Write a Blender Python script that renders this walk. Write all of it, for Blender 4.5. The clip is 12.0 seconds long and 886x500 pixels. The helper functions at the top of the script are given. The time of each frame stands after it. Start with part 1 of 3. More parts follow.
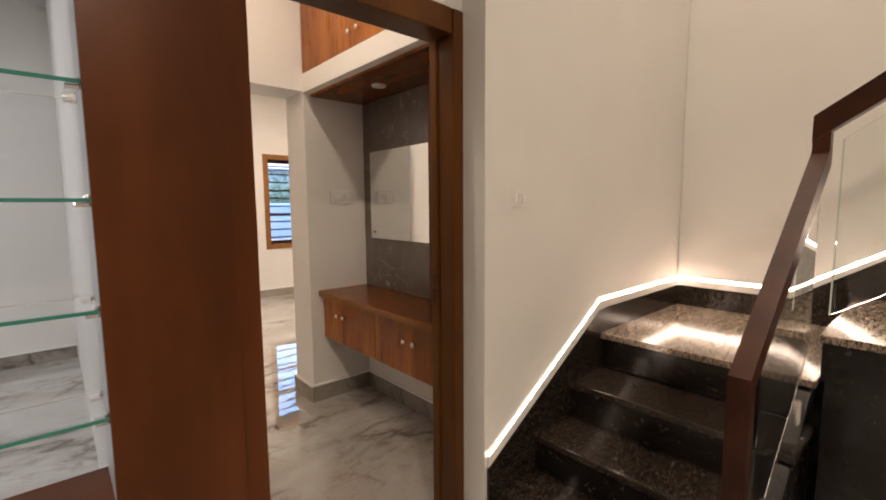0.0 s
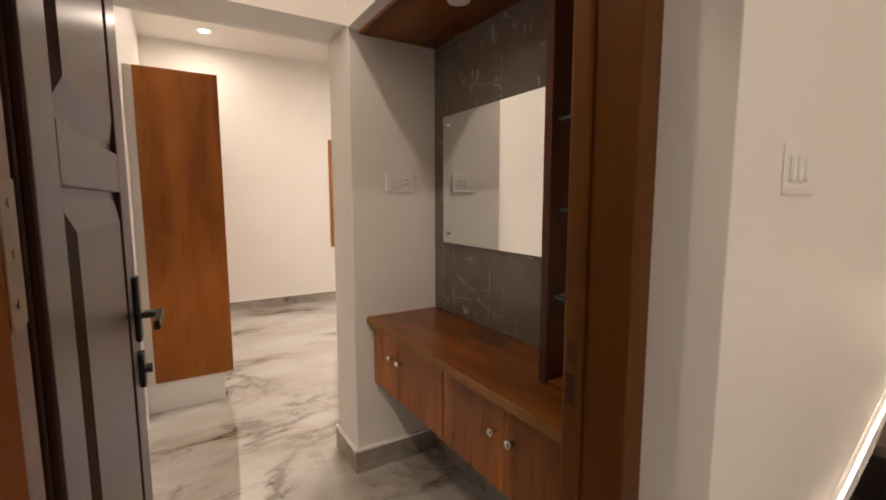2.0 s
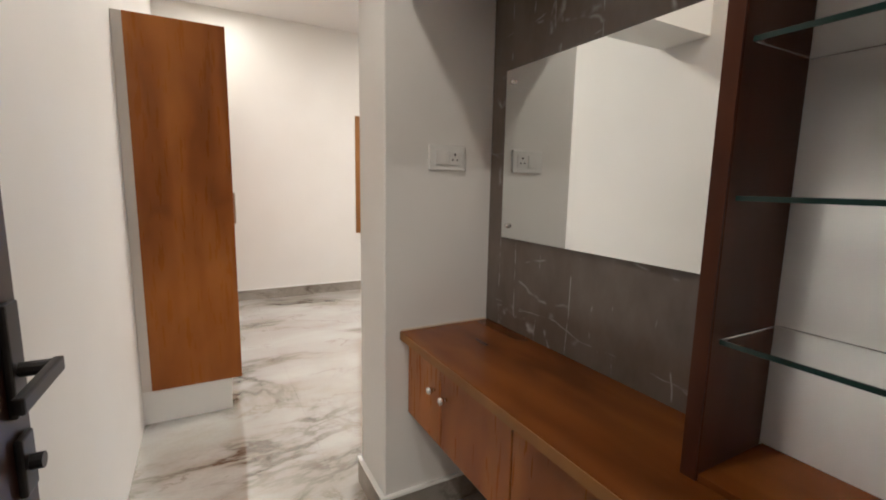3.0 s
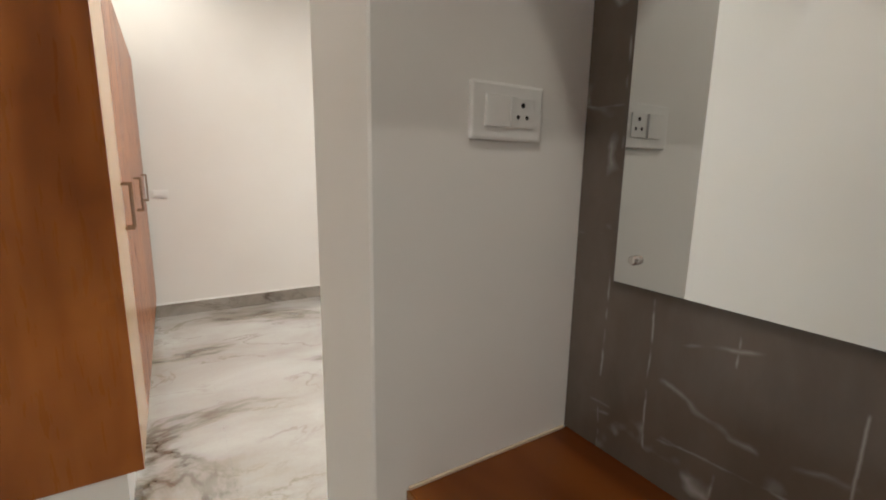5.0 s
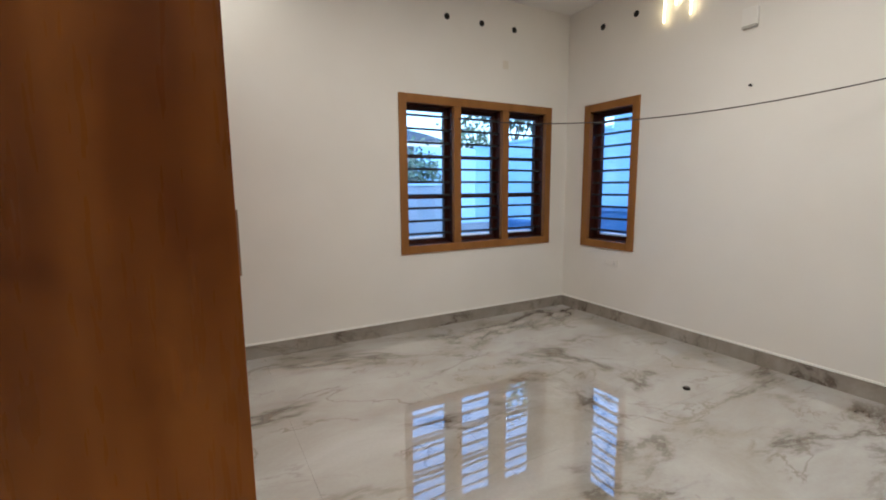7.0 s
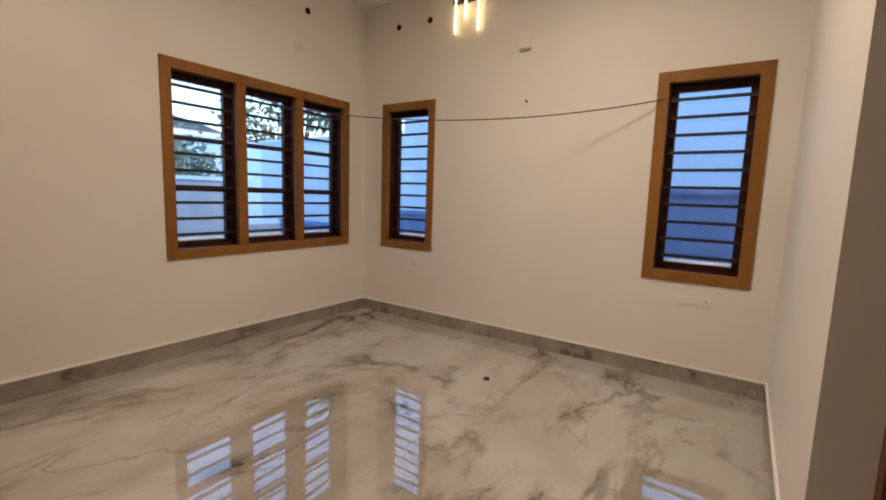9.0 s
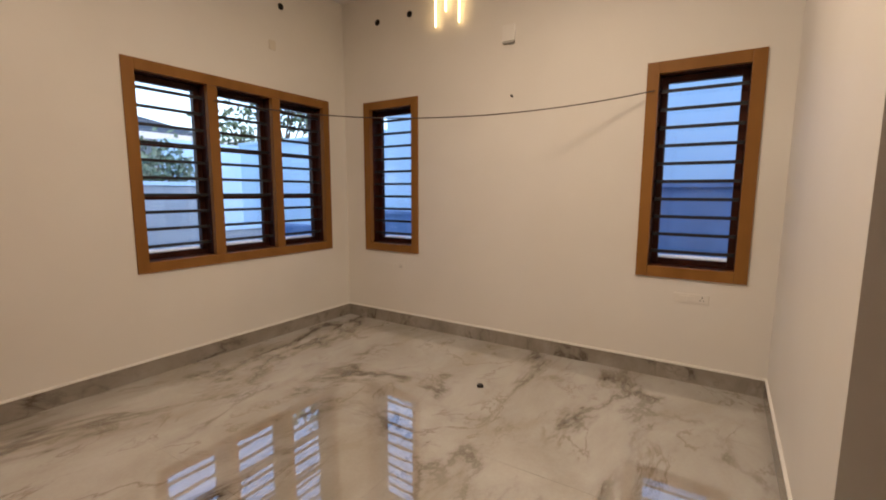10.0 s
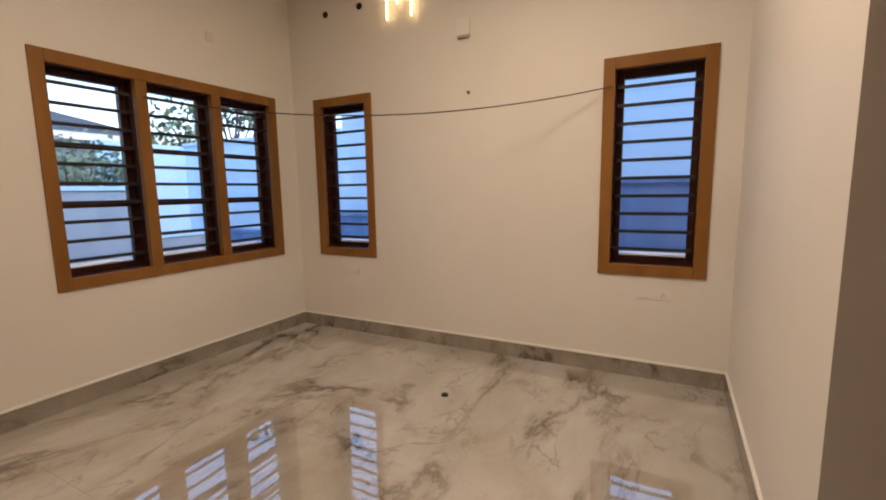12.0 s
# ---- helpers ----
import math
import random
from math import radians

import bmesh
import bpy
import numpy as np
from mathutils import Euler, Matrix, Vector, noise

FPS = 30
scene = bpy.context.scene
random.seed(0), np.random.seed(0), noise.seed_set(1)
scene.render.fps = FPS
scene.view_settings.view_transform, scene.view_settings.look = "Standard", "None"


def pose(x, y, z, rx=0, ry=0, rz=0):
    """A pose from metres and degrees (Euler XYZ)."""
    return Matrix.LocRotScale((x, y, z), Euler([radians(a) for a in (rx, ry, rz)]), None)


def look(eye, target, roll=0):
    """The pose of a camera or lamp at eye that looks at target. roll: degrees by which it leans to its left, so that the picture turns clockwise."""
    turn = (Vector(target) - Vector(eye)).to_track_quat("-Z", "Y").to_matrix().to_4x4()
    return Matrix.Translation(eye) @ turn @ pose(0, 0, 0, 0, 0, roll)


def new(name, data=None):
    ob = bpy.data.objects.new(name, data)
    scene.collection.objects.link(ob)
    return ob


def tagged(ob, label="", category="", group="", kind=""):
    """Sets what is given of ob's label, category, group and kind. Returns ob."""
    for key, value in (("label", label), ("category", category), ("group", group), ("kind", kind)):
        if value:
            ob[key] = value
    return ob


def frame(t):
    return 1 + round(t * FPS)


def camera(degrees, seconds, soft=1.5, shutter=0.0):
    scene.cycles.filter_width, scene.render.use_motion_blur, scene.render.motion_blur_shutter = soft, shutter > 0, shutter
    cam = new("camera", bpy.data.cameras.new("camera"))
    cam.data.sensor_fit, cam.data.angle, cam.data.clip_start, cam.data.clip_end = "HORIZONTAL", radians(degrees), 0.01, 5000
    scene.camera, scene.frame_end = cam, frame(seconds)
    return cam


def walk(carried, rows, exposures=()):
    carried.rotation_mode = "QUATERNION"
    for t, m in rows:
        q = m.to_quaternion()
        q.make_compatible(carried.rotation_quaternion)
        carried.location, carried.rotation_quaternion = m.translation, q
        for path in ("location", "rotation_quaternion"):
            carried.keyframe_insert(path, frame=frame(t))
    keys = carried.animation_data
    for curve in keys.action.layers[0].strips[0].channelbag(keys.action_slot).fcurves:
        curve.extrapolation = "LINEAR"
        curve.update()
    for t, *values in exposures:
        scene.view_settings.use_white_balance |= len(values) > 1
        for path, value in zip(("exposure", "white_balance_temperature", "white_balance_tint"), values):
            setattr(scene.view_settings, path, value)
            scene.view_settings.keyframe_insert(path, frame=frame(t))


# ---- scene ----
cam = camera(90.1, 12.0, 1.9)
PATH = [
    (0, (0.506, 1.042, 1.333), (1.821, 2.535, 1.129), -0.4),
    (0.5, (0.653, 1.136, 1.308), (1.932, 2.659, 1.096), -0.5),
    (1, (0.783, 1.382, 1.305), (1.994, 2.958, 1.086), -0.9),
    (1.5, (0.929, 1.646, 1.303), (2.034, 3.298, 1.081), -0.9),
    (2, (1.061, 1.877, 1.309), (2.099, 3.572, 1.083), -0.1),
    (2.5, (1.136, 2.137, 1.289), (2.107, 3.866, 1.030), 0.6),
    (2.7, (1.161, 2.227, 1.293), (2.104, 3.970, 1.020), 0.9),
    (4.5, (1.490, 3.026, 1.286), (2.491, 4.720, 0.931), 1.0),
    (5, (1.514, 3.206, 1.299), (2.548, 4.879, 0.934), 0.9),
    (5.2, (1.488, 3.262, 1.284), (2.446, 4.983, 0.938), 0.6),
    (5.5, (1.447, 3.374, 1.254), (2.244, 5.183, 0.953), -0.3),
    (5.7, (1.418, 3.497, 1.258), (2.114, 5.348, 0.968), -0.7),
    (6, (1.339, 3.698, 1.275), (1.965, 5.575, 0.981), -1.2),
    (6.2, (1.276, 3.790, 1.287), (1.871, 5.678, 0.996), -1.3),
    (6.5, (1.266, 3.874, 1.297), (1.912, 5.745, 1.013), -1.2),
    (7, (1.284, 4.035, 1.274), (2.244, 5.768, 0.998), -0.5),
    (7.5, (1.279, 4.165, 1.209), (2.595, 5.644, 0.928), 0.7),
    (7.7, (1.307, 4.141, 1.193), (2.717, 5.533, 0.922), 1.4),
    (9.3, (1.424, 4.322, 1.220), (3.075, 5.423, 0.973), 1.5),
    (9.5, (1.456, 4.342, 1.226), (3.110, 5.439, 0.977), 1.1),
    (10, (1.499, 4.357, 1.238), (3.171, 5.425, 0.980), 0.2),
    (10.5, (1.472, 4.323, 1.238), (3.156, 5.371, 0.977), 0.1),
    (11, (1.447, 4.290, 1.251), (3.138, 5.326, 0.995), 0.0),
    (11.5, (1.522, 4.332, 1.252), (3.234, 5.335, 1.006), -0.3),
    (12, (1.626, 4.415, 1.253), (3.384, 5.332, 0.987), -0.9),
]
EXPOSURES = [
    (0, 2.45, 5550, 12), (1.5, 2.45, 5500, 12), (2.0, 2.48, 5500, 13), (2.5, 2.6, 4800, 9), (4.5, 2.40, 4900, 4), (5.0, 2.43, 4800, 4), (5.5, 2.50, 4800, 5),
    (6.0, 2.42, 4750, 4), (6.5, 1.85, 4700, 3), (7.0, 1.75, 4800, 4), (7.5, 1.62, 5200, 8), (9.5, 1.45, 6050, 12), (10.5, 1.48, 6200, 14), (12, 1.48, 6250, 14),
]
walk(cam, [(t, look(eye, target, roll)) for t, eye, target, roll in PATH], EXPOSURES)

# ---------- world, sun, exposure ----------
SUN_EL, SUN_AZ = 38.0, 200.0
world = bpy.data.worlds.new("sky")
scene.world = world
world.use_nodes = True
wn = world.node_tree.nodes
sky = wn.new("ShaderNodeTexSky")
sky.sky_type = "NISHITA"
sky.sun_disc = False
sky.sun_elevation = radians(SUN_EL)
sky.sun_rotation = radians(SUN_AZ)
wn["Background"].inputs["Strength"].default_value = 0.15
world.node_tree.links.new(sky.outputs["Color"], wn["Background"].inputs["Color"])


def lamp(name, kind, m, power, color, size=0.1, angle=0.0):
    d = bpy.data.lights.new(name, kind)
    d.energy, d.color = power, color
    if kind == "SUN":
        d.angle = radians(angle)
    elif kind == "AREA":
        d.shape, d.size = "DISK", size
        d.spread = radians(angle or 180)
    ob = new(name, d)
    ob.matrix_world = m
    return ob


WARM = (1.0, 0.66, 0.36)
NEUTRAL = (1.0, 0.75, 0.50)
sun_dir = Vector((math.sin(radians(SUN_AZ)) * math.cos(radians(SUN_EL)), math.cos(radians(SUN_AZ)) * math.cos(radians(SUN_EL)), math.sin(radians(SUN_EL))))
lamp("sun", "SUN", look(sun_dir * 30, (0, 0, 0)), 0.40, (1.0, 0.97, 0.95), angle=20)
# ceiling downlights: passage and bedroom; hall, next room and stairwell ones are added, unseen
DOWN = [(1.20, 2.95, 2.965, 2.3, NEUTRAL), (1.45, 7.06, 2.965, 1.6, NEUTRAL), (0.50, 0.0, 2.965, 9.2, NEUTRAL), (-1.2, 4.3, 2.965, 7.0, (1.0, 0.90, 0.80)), (2.6, 1.3, 5.57, 14, NEUTRAL)]
for x, y, z, power, col in DOWN:
    lamp("downlight_glow", "AREA", pose(x, y, z - 0.012), power, col, 0.11)
# added fill light: an unseen round ceiling panel in the middle of the bedroom
lamp("added_panel_glow", "AREA", pose(2.95, 5.35, 2.925), 13.4, NEUTRAL, 0.60)

# ---------- materials ----------
class Mat:
    """A node material: Principled, with object coordinates and small helpers."""
    def __init__(self, name, rough=0.5, metal=0.0, color=None):
        self.m = bpy.data.materials.new(name)
        self.m.use_nodes = True
        self.t = self.m.node_tree
        self.b = self.t.nodes["Principled BSDF"]
        self.b.inputs["Roughness"].default_value = rough
        self.b.inputs["Metallic"].default_value = metal
        if color:
            self.b.inputs["Base Color"].default_value = (*color, 1)
        self.co = self.t.nodes.new("ShaderNodeTexCoord").outputs["Object"]

    def link(self, a, b):
        self.t.links.new(a, b)

    def mapped(self, scale=(1, 1, 1), rot=(0, 0, 0), shift=None):
        n = self.t.nodes.new("ShaderNodeMapping")
        n.inputs["Scale"].default_value = scale
        n.inputs["Rotation"].default_value = [radians(a) for a in rot]
        self.link(self.co, n.inputs["Vector"])
        if shift:
            self.link(shift, n.inputs["Location"])
        return n.outputs[0]

    def noise(self, vec, scale, detail=4, rough=0.55, distort=0.0):
        n = self.t.nodes.new("ShaderNodeTexNoise")
        n.inputs["Scale"].default_value = scale
        n.inputs["Detail"].default_value = detail
        n.inputs["Roughness"].default_value = rough
        n.inputs["Distortion"].default_value = distort
        self.link(vec, n.inputs["Vector"])
        return n.outputs["Fac"]

    def ramp(self, fac, stops):
        n = self.t.nodes.new("ShaderNodeValToRGB")
        e = n.color_ramp.elements
        while len(e) < len(stops):
            e.new(0.5)
        for k, (p, c) in zip(e, stops):
            k.position = p
            k.color = (*c, 1) if not isinstance(c, (int, float)) else (c, c, c, 1)
        self.link(fac, n.inputs[0])
        return n.outputs[0]

    def math(self, op, a, b=0.5):
        n = self.t.nodes.new("ShaderNodeMath")
        n.operation = op
        for k, v in enumerate((a, b)):
            if isinstance(v, (int, float)):
                n.inputs[k].default_value = v
            else:
                self.link(v, n.inputs[k])
        return n.outputs[0]

    def mix(self, fac, a, b, mode="MIX"):
        n = self.t.nodes.new("ShaderNodeMix")
        n.data_type, n.blend_type = "RGBA", mode
        for k, v in ((0, fac), (6, a), (7, b)):
            if isinstance(v, (int, float)):
                n.inputs[k].default_value = v
            elif isinstance(v, tuple):
                n.inputs[k].default_value = (*v, 1)
            else:
                self.link(v, n.inputs[k])
        return n.outputs[2]

    def color(self, c):
        self.link(c, self.b.inputs["Base Color"])
        return self

    def rough(self, c):
        self.link(c, self.b.inputs["Roughness"])
        return self

    def bump(self, h, strength=0.2, dist=0.002):
        n = self.t.nodes.new("ShaderNodeBump")
        n.inputs["Strength"].default_value = strength
        n.inputs["Distance"].default_value = dist
        self.link(h, n.inputs["Height"])
        self.link(n.outputs[0], self.b.inputs["Normal"])
        return self

    def emit(self, color, strength):
        self.b.inputs["Emission Color"].default_value = (*color, 1)
        self.b.inputs["Emission Strength"].default_value = strength
        return self


def plaster(name, a, b):
    k = Mat(name, 0.55)
    n = k.noise(k.mapped(), 1.3, 3)
    k.color(k.ramp(n, [(0.3, a), (0.7, b)]))
    k.bump(k.noise(k.mapped(), 160, 3), 0.12, 0.001)
    return k.m


def wood(name, dark, mid, light, rough, axis="z", scale=1.0, gloss_var=0.01):
    """Laminate or veneer: long grain along one axis, with broad cathedral bands."""
    k = Mat(name, rough)
    s = {"z": (1, 1, 0.09), "y": (1, 0.09, 1), "x": (0.09, 1, 1)}[axis]
    s2 = {"z": (1, 1, 0.13), "y": (1, 0.13, 1), "x": (0.13, 1, 1)}[axis]
    s3 = {"z": (1, 1, 0.42), "y": (1, 0.42, 1), "x": (0.42, 1, 1)}[axis]
    info = k.t.nodes.new("ShaderNodeObjectInfo").outputs["Random"]
    sh = k.t.nodes.new("ShaderNodeCombineXYZ")
    for i in range(3):
        k.link(k.math("MULTIPLY", info, 7.0), sh.inputs[i])
    broad = k.noise(k.mapped(s2, shift=sh.outputs[0]), 6.5 * scale, 1.5, 0.45, 0.5)
    mottle = k.noise(k.mapped(s3, shift=sh.outputs[0]), 8.5 * scale, 1.5, 0.45, 0.8)
    fine = k.noise(k.mapped(s, shift=sh.outputs[0]), 60 * scale, 2, 0.5)
    f = k.math("ADD", k.math("MULTIPLY", broad, 0.72), k.math("ADD", k.math("MULTIPLY", mottle, 0.26), k.math("MULTIPLY", fine, 0.02)))
    k.color(k.ramp(f, [(0.36, dark), (0.5, mid), (0.64, light)]))
    k.rough(k.ramp(fine, [(0.3, rough - gloss_var), (0.7, rough + gloss_var)]))
    k.b.inputs["Specular IOR Level"].default_value = 0.22
    return k.m


def marble(name, base, base2, vein, vein2, rough, scale=1.0, ior=1.55, wave=0.03):
    """Polished vitrified tile: soft clouds, feathered brown veins and a finer net of cracks, running on from tile to tile."""
    k = Mat(name, rough)
    k.co = k.t.nodes.new("ShaderNodeNewGeometry").outputs["Position"]
    v = k.mapped((0.80, 1.35, 1), (0, 0, 34))
    n1 = k.noise(v, 0.80 * scale, 10, 0.62, 0.45)
    n2 = k.noise(v, 1.9 * scale, 9, 0.62, 0.7)
    m1 = k.ramp(k.noise(v, 1.3 * scale, 3, 0.5), [(0.435, 0.0), (0.59, 1.0)])
    m2 = k.ramp(k.noise(v, 2.3 * scale, 3, 0.5, 0.3), [(0.45, 0.0), (0.58, 1.0)])
    d1 = k.math("ABSOLUTE", k.math("SUBTRACT", n1, 0.5))
    d2 = k.math("ABSOLUTE", k.math("SUBTRACT", n2, 0.5))
    core = k.ramp(d1, [(0.0, 1), (0.006, 0.85), (0.016, 0.32), (0.040, 0.0)])
    halo = k.ramp(d1, [(0.0, 0.36), (0.03, 0.20), (0.08, 0.0)])
    crack = k.ramp(d2, [(0.0, 0.9), (0.006, 0.45), (0.024, 0.0)])
    cloud = k.ramp(k.noise(v, 1.7 * scale, 6, 0.6, 0.5), [(0.34, base), (0.68, base2)])
    grain = k.ramp(k.noise(k.mapped(), 55 * scale, 3, 0.6), [(0.3, 0.94), (0.7, 1.0)])
    c = k.mix(k.math("MULTIPLY", halo, m1), cloud, vein2)
    c = k.mix(k.math("MULTIPLY", core, m1), c, vein)
    c = k.mix(k.math("MULTIPLY", crack, k.math("MULTIPLY", m2, 0.8)), c, vein2)
    k.color(k.mix(1.0, c, grain, "MULTIPLY"))
    k.b.inputs["IOR"].default_value = ior
    k.bump(k.noise(k.mapped(), 6.0, 1), wave, 0.002)
    return k.m


WALL = plaster("wall_paint", (0.74, 0.72, 0.68), (0.78, 0.765, 0.73))
CEIL = plaster("ceiling_paint", (0.78, 0.77, 0.75), (0.81, 0.80, 0.78))
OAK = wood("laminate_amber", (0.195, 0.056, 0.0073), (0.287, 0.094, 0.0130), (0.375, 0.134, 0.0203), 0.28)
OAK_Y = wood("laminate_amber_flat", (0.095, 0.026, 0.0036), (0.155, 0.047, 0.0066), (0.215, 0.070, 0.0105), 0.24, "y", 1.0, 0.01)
# white for the painted highlights on the stair switch
GLINT = Mat("glint_white", 0.1, color=(0.92, 0.91, 0.88)).m
PLATE = Mat("cream_plastic", 0.25, color=(0.74, 0.70, 0.62)).m
TEAK = wood("polished_teak", (0.076, 0.0195, 0.0026), (0.098, 0.0265, 0.0038), (0.124, 0.0355, 0.0055), 0.32)
JAMB = wood("door_frame_varnish", (0.078, 0.027, 0.0045), (0.100, 0.036, 0.006), (0.125, 0.047, 0.008), 0.3)
DIVIDER = wood("dark_laminate", (0.045, 0.013, 0.005), (0.075, 0.022, 0.008), (0.10, 0.03, 0.011), 0.4)
LEAF = wood("dark_door_stain", (0.034, 0.0140, 0.0090), (0.038, 0.0158, 0.0100), (0.043, 0.0178, 0.0112), 0.30, "z", 1.0, 0.004)
FRAME = wood("window_frame_paint", (0.225, 0.100, 0.022), (0.255, 0.116, 0.027), (0.285, 0.133, 0.032), 0.45)
SASH = wood("window_sash_stain", (0.026, 0.007, 0.004), (0.040, 0.010, 0.005), (0.055, 0.014, 0.007), 0.42)
RAILWOOD = wood("handrail_stain", (0.034, 0.011, 0.005), (0.050, 0.016, 0.007), (0.066, 0.022, 0.009), 0.38, "x")
TILE = marble("floor_marble", (0.42, 0.395, 0.345), (0.58, 0.575, 0.56), (0.105, 0.079, 0.052), (0.210, 0.172, 0.125), 0.006, 1.0, 2.85, 0.19)
SKIRT = marble("skirting_marble", (0.25, 0.225, 0.19), (0.37, 0.34, 0.30), (0.11, 0.09, 0.07), (0.17, 0.145, 0.12), 0.16, 2.2)
GROUT = Mat("white_grout", 0.8, color=(0.86, 0.85, 0.82)).m
SILL = Mat("outer_sill_paint", 0.6, color=(0.80, 0.80, 0.78)).m
SLAB = Mat("floor_bed_cement", 0.9, color=(0.42, 0.41, 0.39)).m
IRON = Mat("black_grill_paint", 0.45, color=(0.012, 0.012, 0.015)).m
BRONZE = Mat("dull_bronze", 0.35, 0.8, (0.30, 0.22, 0.15)).m
BRASS = Mat("dull_brass", 0.45, 0.7, (0.22, 0.15, 0.08)).m
BLACK = Mat("black_metal", 0.38, 0.15, (0.012, 0.010, 0.009)).m
CHROME = Mat("brushed_steel", 0.22, 1.0, (0.72, 0.70, 0.67)).m
WHITE = Mat("white_plastic", 0.3, color=(0.78, 0.77, 0.74)).m
GREY = Mat("pale_grey_laminate", 0.35, color=(0.62, 0.63, 0.64)).m
CREAM = Mat("cream_edge_band", 0.4, color=(0.62, 0.50, 0.36)).m
FILLER = Mat("filler_off_white", 0.5, color=(0.66, 0.62, 0.57)).m
DARK = Mat("dark_void", 0.9, color=(0.008, 0.008, 0.008)).m
MIRROR = Mat("mirror_silver", 0.015, 1.0, (0.86, 0.88, 0.87)).m
TAN = Mat("door_glossy_beige", 0.25, color=(0.52, 0.36, 0.21)).m


def glass(name, tint, rough=0.0):
    k = Mat(name, rough, color=tint)
    k.b.inputs["Transmission Weight"].default_value = 1.0
    k.b.inputs["IOR"].default_value = 1.46
    return k.m


GLASS = glass("clear_glass", (0.96, 0.98, 0.98))
PANE = glass("window_glass", (0.975, 0.985, 1.0))
EDGE_PALE = Mat("pale_glass_edge", 0.15, color=(0.55, 0.62, 0.56)).m
NICHE_EDGE = Mat("dark_glass_edge", 0.15, color=(0.02, 0.04, 0.035)).m
EDGE = Mat("green_glass_edge", 0.15, color=(0.06, 0.27, 0.22)).m
LED = Mat("warm_led_strip", 0.5, color=(1, 0.9, 0.8)).emit((1.0, 0.68, 0.43), 7.2).m
BAR = Mat("warm_lamp_bar", 0.5, color=(1, 0.9, 0.8)).emit((1.0, 0.66, 0.27), 3.8).m
DISC = Mat("downlight_diffuser", 0.5, color=(1, 1, 1)).emit((1.0, 0.76, 0.52), 2.4).m
DISC_OFF = Mat("downlight_diffuser_unlit", 0.4, color=(0.75, 0.74, 0.72)).m


def granite():
    k = Mat("black_granite", 0.12)
    n = k.noise(k.mapped(), 210, 4, 0.7)
    n2 = k.noise(k.mapped(), 30, 4, 0.6)
    f = k.math("MULTIPLY", n, n2)
    k.color(k.ramp(f, [(0.28, (0.009, 0.008, 0.007)), (0.36, (0.018, 0.014, 0.012)), (0.46, (0.10, 0.078, 0.06))]))
    k.rough(k.ramp(n2, [(0.3, 0.08), (0.7, 0.3)]))
    k.bump(n2, 0.08, 0.004)
    return k.m


def wall_tile():
    """Grey-brown glazed tile with broken pale crack lines, mostly upright."""
    k = Mat("grey_scratch_tile", 0.2)
    base = k.ramp(k.noise(k.mapped((1, 1, 0.5)), 9, 5, 0.6), [(0.3, (0.112, 0.089, 0.071)), (0.7, (0.155, 0.127, 0.104))])

    def cracks(scale, rot, cell, width, cut):
        jig = k.t.nodes.new("ShaderNodeTexNoise")
        jig.inputs["Scale"].default_value, jig.inputs["Detail"].default_value = 9.0, 4
        k.link(k.co, jig.inputs["Vector"])
        add = k.t.nodes.new("ShaderNodeVectorMath")
        add.operation = "MULTIPLY_ADD"
        add.inputs[1].default_value = (0.16, 0.16, 0.16)
        k.link(jig.outputs["Color"], add.inputs[0])
        k.link(k.mapped(scale, rot), add.inputs[2])
        cell_ = k.t.nodes.new("ShaderNodeTexVoronoi")
        cell_.feature = "DISTANCE_TO_EDGE"
        cell_.inputs["Scale"].default_value = cell
        k.link(add.outputs[0], cell_.inputs["Vector"])
        line = k.ramp(cell_.outputs["Distance"], [(0.0, 1), (width * 0.4, 0.55), (width, 0)])
        part_ = k.ramp(k.noise(k.mapped((1, 1, 1), rot), cut, 2), [(0.54, 0.0), (0.63, 1.0)])
        return k.math("MULTIPLY", line, part_)
    f = k.math("MAXIMUM", cracks((0.2, 10.0, 1.3), (0, 0, 0), 1.0, 0.026, 12.0), k.math("MULTIPLY", cracks((0.2, 1.4, 7.0), (16, 0, 0), 1.0, 0.020, 9.0), 0.7))
    k.color(k.mix(k.math("MULTIPLY", f, 0.60), base, (0.48, 0.46, 0.43)))
    return k.m


def granite_lit(name, lo, mid, hi):
    """Polished brown-black granite with fine flecks, paled in colour to stand in for LED glow."""
    k = Mat(name, 0.12)
    n = k.noise(k.mapped((1, 1.6, 1)), 120, 4, 0.75)
    n2 = k.noise(k.mapped((1, 2.2, 1)), 34, 4, 0.6)
    f = k.math("ADD", k.math("MULTIPLY", n, 0.72), k.math("MULTIPLY", n2, 0.28))
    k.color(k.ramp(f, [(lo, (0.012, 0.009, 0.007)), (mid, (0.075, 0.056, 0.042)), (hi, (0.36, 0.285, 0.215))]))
    k.rough(k.ramp(n2, [(0.3, 0.10), (0.7, 0.17)]))
    k.bump(n, 0.06, 0.001)
    return k.m


GRANITE, WTILE = granite(), wall_tile()
# landing and upper treads: LED glow put into a paler colour
GRANITE_LIT = granite_lit("speckled_granite_lit", 0.35, 0.45, 0.57)
# lower treads and stair skirting: a weaker share of that glow in the colour
GRANITE_PART_LIT = granite_lit("speckled_granite_part_lit", 0.49, 0.63, 0.84)

